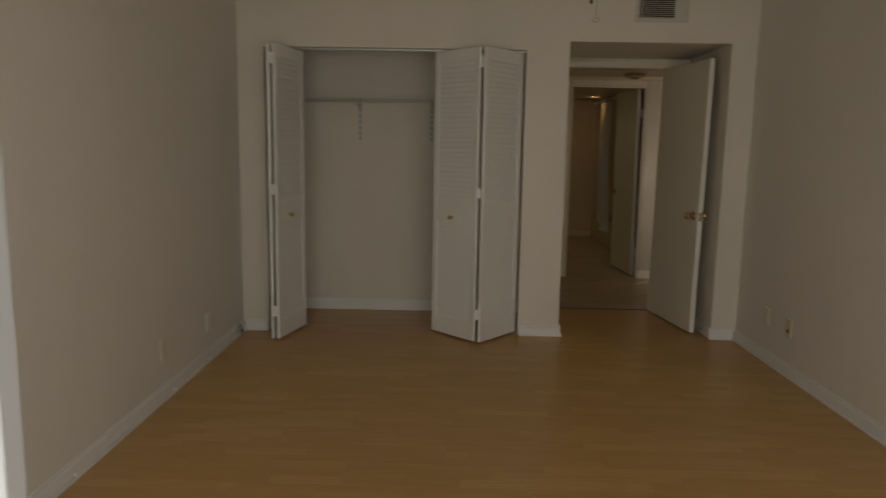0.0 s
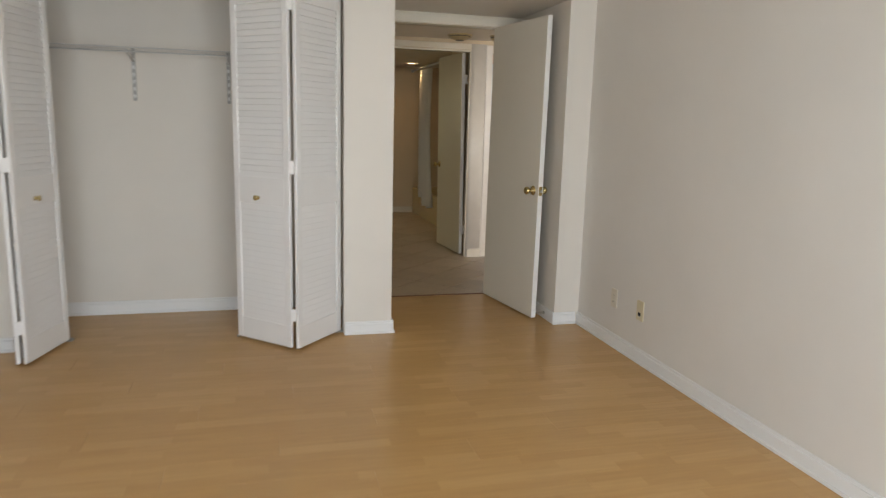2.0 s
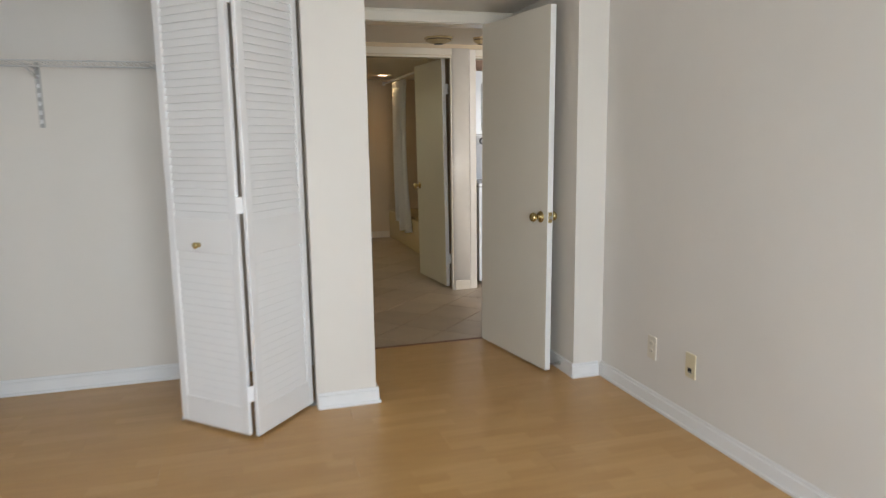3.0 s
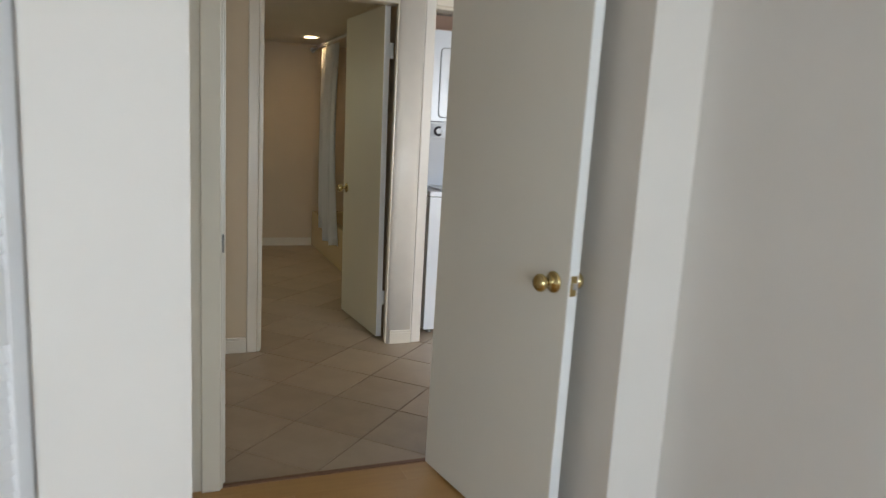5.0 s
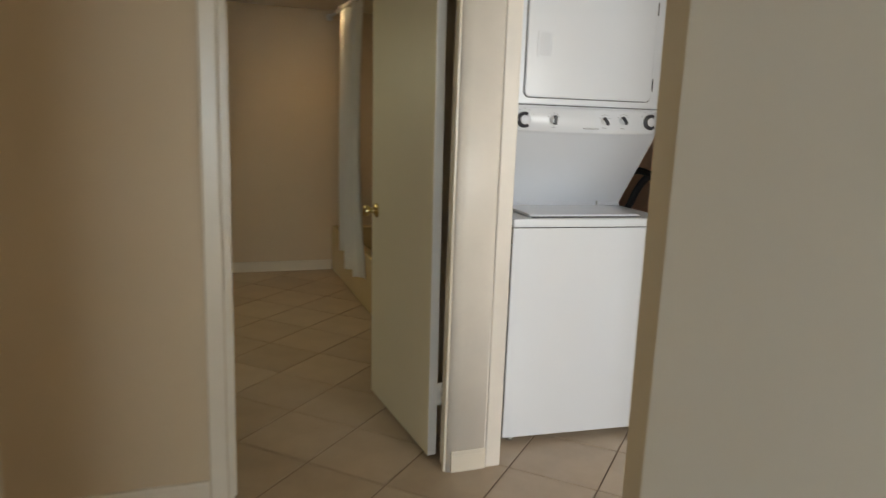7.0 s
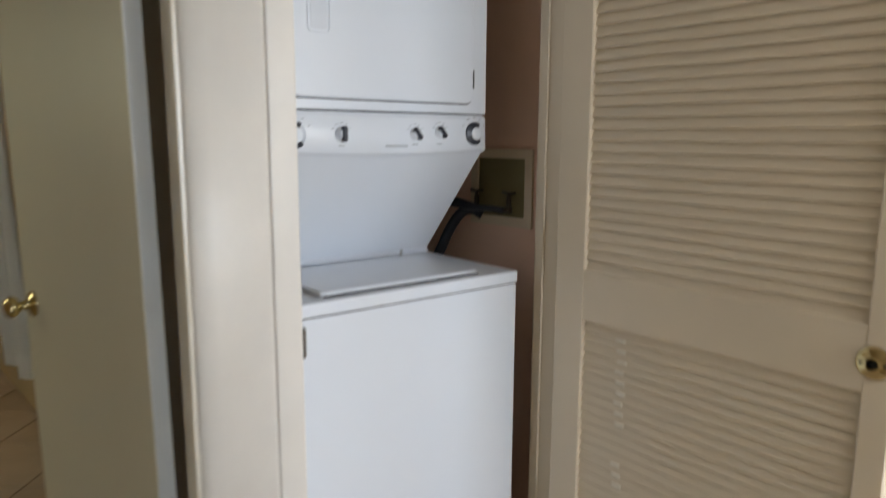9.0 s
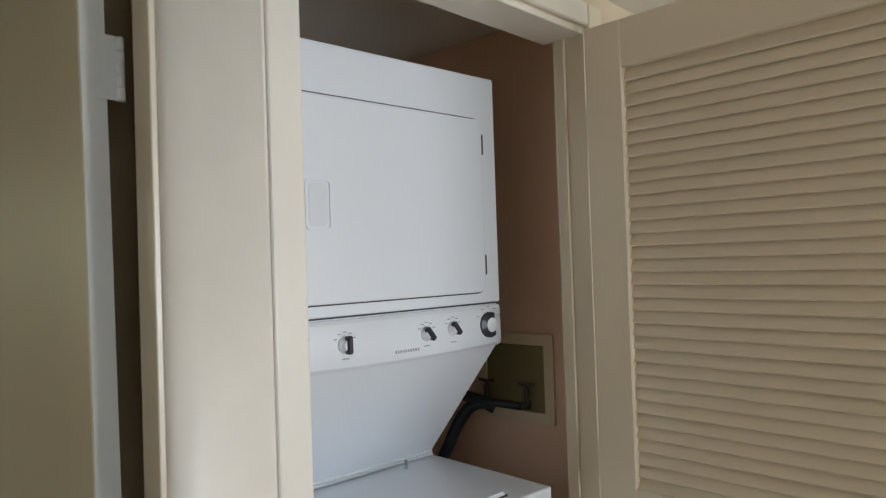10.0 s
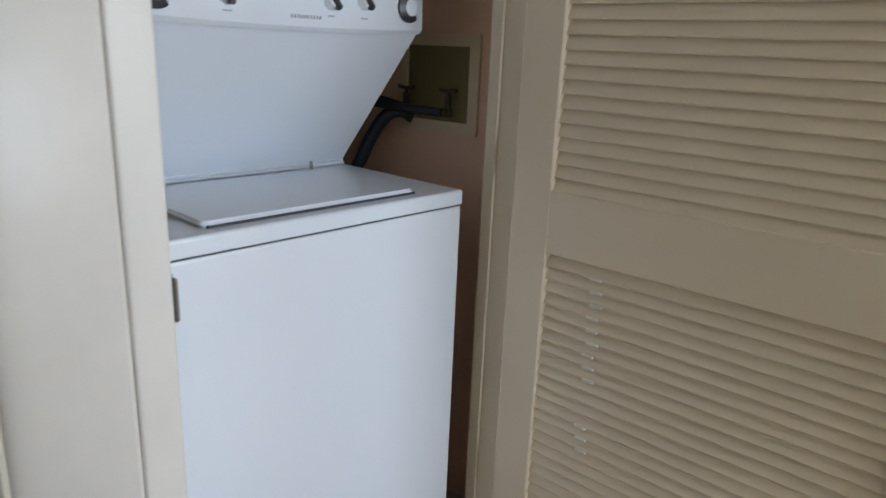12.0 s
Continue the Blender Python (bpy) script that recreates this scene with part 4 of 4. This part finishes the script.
# flat plate; the pocket's shade is painted grey
part("handle_pocket", prism(rounded(0.044, 0.088, 0.010), 0.002, pose(hxc, yd - 0.0112, hzc)), POCKET_SHADE, ddoor, "flat handle pocket plate, grey for the shade inside")
for z in (1.47, 1.77):
    part("door_hinge", box(0.2845, 0.290, yd - 0.009, yd - 0.001, z - 0.025, z + 0.025, 0.001), ENAMELGAP, st, "dark hinge slot")

# supply box on the side wall, hoses
t = thing("laundry_box", pose(XR, 2.733, 1.152), "cream plastic laundry supply box with two valves", "supply box")
rot = pose(0, 0, 0, 0, 0, -90)
part("frame", ring(0.262, 0.244, 0.006, 0.030, 0.008, rot @ pose(0, -0.008, 0)), BOXPLASTIC, t)
# flat sheet in place of a recess, its shade put into the colour
part("inside", box(-0.002, -0.0005, -0.10, 0.10, -0.092, 0.092), BOX_SHADE, t, "flat olive brown sheet, dark for the shade inside the box")
for y in (0.085, -0.055):
    v = part("valve", lathe([(0, 0), (0.012, 0), (0.012, 0.02), (0.008, 0.024), (0.008, 0.05), (0.005, 0.052), (0.005, 0.062), (0, 0.062)], 14, pose(-0.028, y, -0.078)), VALVE, t, "dark valve")
    part("tee_handle", tube([(-0.028, y - 0.026, -0.012), (-0.028, y, -0.016), (-0.028, y + 0.026, -0.012)], 0.005, 8), VALVE, v, "valve tee handle")
    part("spout", tube([(-0.028, y, -0.062), (-0.062, y, -0.066)], 0.009, 10), VALVE, v)
hoses = thing("washer_hoses", pose(XR - 0.06, 2.8, 0.94), "black rubber washer hoses draped from the supply box", "hose")
part("supply_hose", tube(curve_pts([(0.0, -0.02, 0.146), (-0.012, 0.02, 0.158), (-0.02, 0.10, 0.165), (-0.03, 0.20, 0.120), (-0.04, 0.27, 0.02), (-0.045, 0.29, -0.25), (-0.045, 0.30, -0.6)], 8), 0.010, 10), RUBBER, hoses)
part("supply_hose", tube(curve_pts([(0.0, -0.13, 0.146), (-0.014, -0.09, 0.150), (-0.018, 0.0, 0.150), (-0.03, 0.11, 0.150), (-0.04, 0.20, 0.06), (-0.05, 0.23, -0.2), (-0.05, 0.24, -0.6)], 8), 0.011, 10), RUBBER, hoses)
part("drain_hose", tube(curve_pts([(0.02, -0.02, 0.125), (0.0, 0.01, 0.140), (-0.015, 0.055, 0.115), (-0.03, 0.11, 0.02), (-0.04, 0.15, -0.12), (-0.045, 0.16, -0.6)], 8), 0.017, 12), RUBBER, hoses, "thick corrugated drain hose")

# ---- bathroom ----
tub = thing("bathtub", pose(3.75, 5.965, 0), "almond enamel bathtub with a flat rim", "bathtub")
part("apron", box(0, 0.085, -1.76, 0, 0, 0.38, 0.014, seg=3), TUBMAT, tub, "almond tub front and rim")
bm = box(0.08, 0.795, -1.76, 0, 0, 0.06, 0.004)
box(0.72, 0.795, -1.76, 0, 0.06, 0.38, 0.01, bm=bm)
box(0.08, 0.73, -0.08, 0, 0.06, 0.38, 0.01, bm=bm)
box(0.08, 0.73, -1.76, -1.66, 0.06, 0.38, 0.01, bm=bm)
part("basin", bm, TUBMAT, tub)

cur = thing("shower_curtain", pose(3.715, 5.44, 2.05), "white cloth shower curtain gathered in folds", "curtain")
bm = bmesh.new()
rows = []
for k in range(97):
    s = k / 96
    col = []
    for j in range(14):
        f = j / 13
        z = -0.01 - f * (1.68 + 0.14 * min(1, s * 2.2) + 0.015 * math.sin(s * 19))
        x = (0.020 + 0.012 * f) * math.sin(s * 40 + 0.5 * math.sin(f * 3)) + 0.010 * math.sin(s * 23 + f * 2)
        col.append(bm.verts.new((x, -0.14 * f ** 2 - s * (0.70 - 0.10 * math.sin(f * 3)) + 0.015 * math.sin(s * 31 + f), z)))
    rows.append(col)
for a, b in zip(rows, rows[1:]):
    for j in range(13):
        bm.faces.new((a[j], b[j], b[j + 1], a[j + 1])).smooth = True
bmesh.ops.solidify(bm, geom=bm.faces[:], thickness=0.002)
part("cloth", bm, CLOTH, cur)
for k in range(9):
    y = -0.02 - k * 0.082
    pts = [(0.018 * math.cos(a) - 0.01, y, 0.018 + 0.022 * math.sin(a)) for a in (2 * math.pi * i / 14 for i in range(15))]
    part("ring", tube(pts, 0.002, 5), STEEL, cur)
rod = thing("curtain_rod", pose(3.725, 5.97, 2.075), "white shower curtain rod between the walls", "curtain rod")
part("bar", tube([(0, 0, 0), (0, -1.77, 0)], 0.0125, 14), TRIM, rod)
part("flange", lathe([(0, 0), (0.028, 0), (0.022, 0.012), (0, 0.012)], 18, pose(0, 0, 0, 90, 0, 0)), TRIM, rod)

dl = thing("downlight", pose(3.575, 5.31, H2 + 0.002), "round recessed ceiling downlight, lit warm", "ceiling light")
part("trim_ring", lathe([(0.062, 0), (0.085, 0), (0.083, -0.006), (0.066, -0.010), (0.062, -0.004), (0.062, 0)], 32), TRIM, dl, "white trim ring")
part("bulb", lathe([(0, -0.004), (0.05, -0.003), (0.062, 0.0), (0, 0.0)], 28), LAMP, dl, "glowing bulb face")
lamp = bpy.data.lights.new("downlight_bulb", "SPOT")
lamp.energy, lamp.color, lamp.spot_size, lamp.spot_blend, lamp.shadow_soft_size = 2.0, (1.0, 0.60, 0.28), radians(124), 0.6, 0.05
lob = new("downlight_bulb", lamp)
lob.matrix_world = look((3.575, 5.31, H2 - 0.02), (3.575, 5.31, 0))


# ---- laminate planks ----
PW, PL, G = 0.195, 1.21, 0.0003
full = mesh_of("plank", box(G, PL - G, G, PW - G, -0.008, 0.0, 0.0004), LAMINATE)
row = 0
y = YS - 0.09
while y < 0.893:
    shift = (row * 0.43) % PL - PL
    x = shift
    while x < W:
        a, b, c = max(x, 0.001), min(x + PL, W - 0.001), min(y + PW, 0.893)
        if b - a > 0.02:
            whole = a == x and b == x + PL and c == y + PW
            me = full if whole else mesh_of("plank", box(G, b - a - G, G, c - y - G, -0.008, 0.0, 0.0004), LAMINATE)
            part("plank", me, None, floor, "", pose(a, y, 0))
        x += PL
    y += PW
    row += 1

# ---- diagonal tiles ----
S, JG = 0.487, 0.0032
R2 = math.sqrt(0.5)
zones = ((-1.1, 5.2, 0.918, YB), (LX0, XR, YB, 3.3), (2.2, 3.75, YB, 5.97))
half = S * R2 / 2 - JG


def clip(poly, axis, limit, sign):
    """The part of a polygon where sign * coordinate >= sign * limit."""
    out = []
    for p, q in zip(poly, poly[1:] + poly[:1]):
        a, b = sign * (p[axis] - limit), sign * (q[axis] - limit)
        if a >= 0:
            out.append(p)
        if (a >= 0) != (b >= 0):
            t = a / (a - b)
            out.append((p[0] + (q[0] - p[0]) * t, p[1] + (q[1] - p[1]) * t))
    return out


square = [(0, -half / R2), (half / R2, 0), (0, half / R2), (-half / R2, 0)]


def tile_mesh(poly):
    bm = bmesh.new()
    cx = sum(p[0] for p in poly) / len(poly)
    cy = sum(p[1] for p in poly) / len(poly)
    top = [bm.verts.new((cx + (x - cx) * 0.994, cy + (y - cy) * 0.994, 0)) for x, y in poly]
    mid = [bm.verts.new((x, y, -0.0012)) for x, y in poly]
    bot = [bm.verts.new((x, y, -0.006)) for x, y in poly]
    bm.faces.new(top)
    for a, b in ((top, mid), (mid, bot)):
        for i in range(len(poly)):
            j = (i + 1) % len(poly)
            bm.faces.new((a[j], a[i], b[i], b[j]))
    return mesh_of("tile", bm, TILE)


full_tile = tile_mesh(square)
reach = half / R2
for i in range(-24, 16):
    for j in range(-14, 20):
        u, v = 1.41 + (i + 0.5) * S, 4.71 + (j - 3.5) * S
        cx, cy = (u + v) / 2, (v - u) / 2
        if not any(x0 - reach < cx < x1 + reach and y0 - reach < cy < y1 + reach for x0, x1, y0, y1 in zones):
            continue
        y_top, x_left = (6.09, 2.09) if cy > YB + 0.3 else (9, -1.21)
        if cx < 2.09 and cy <= YB + 0.3:
            y_top = YB + 0.1
        poly = [(x + cx, y + cy) for x, y in square]
        cut = clip(clip(clip(clip(poly, 1, 0.918, 1), 0, 5.25, -1), 0, x_left, 1), 1, y_top, -1)
        if cut == poly:
            part("tile", full_tile, None, tile_floor, "", pose(cx, cy, 0))
        elif len(cut) > 2:
            part("tile", tile_mesh([(x - cx, y - cy) for x, y in cut]), None, tile_floor, "", pose(cx, cy, 0))
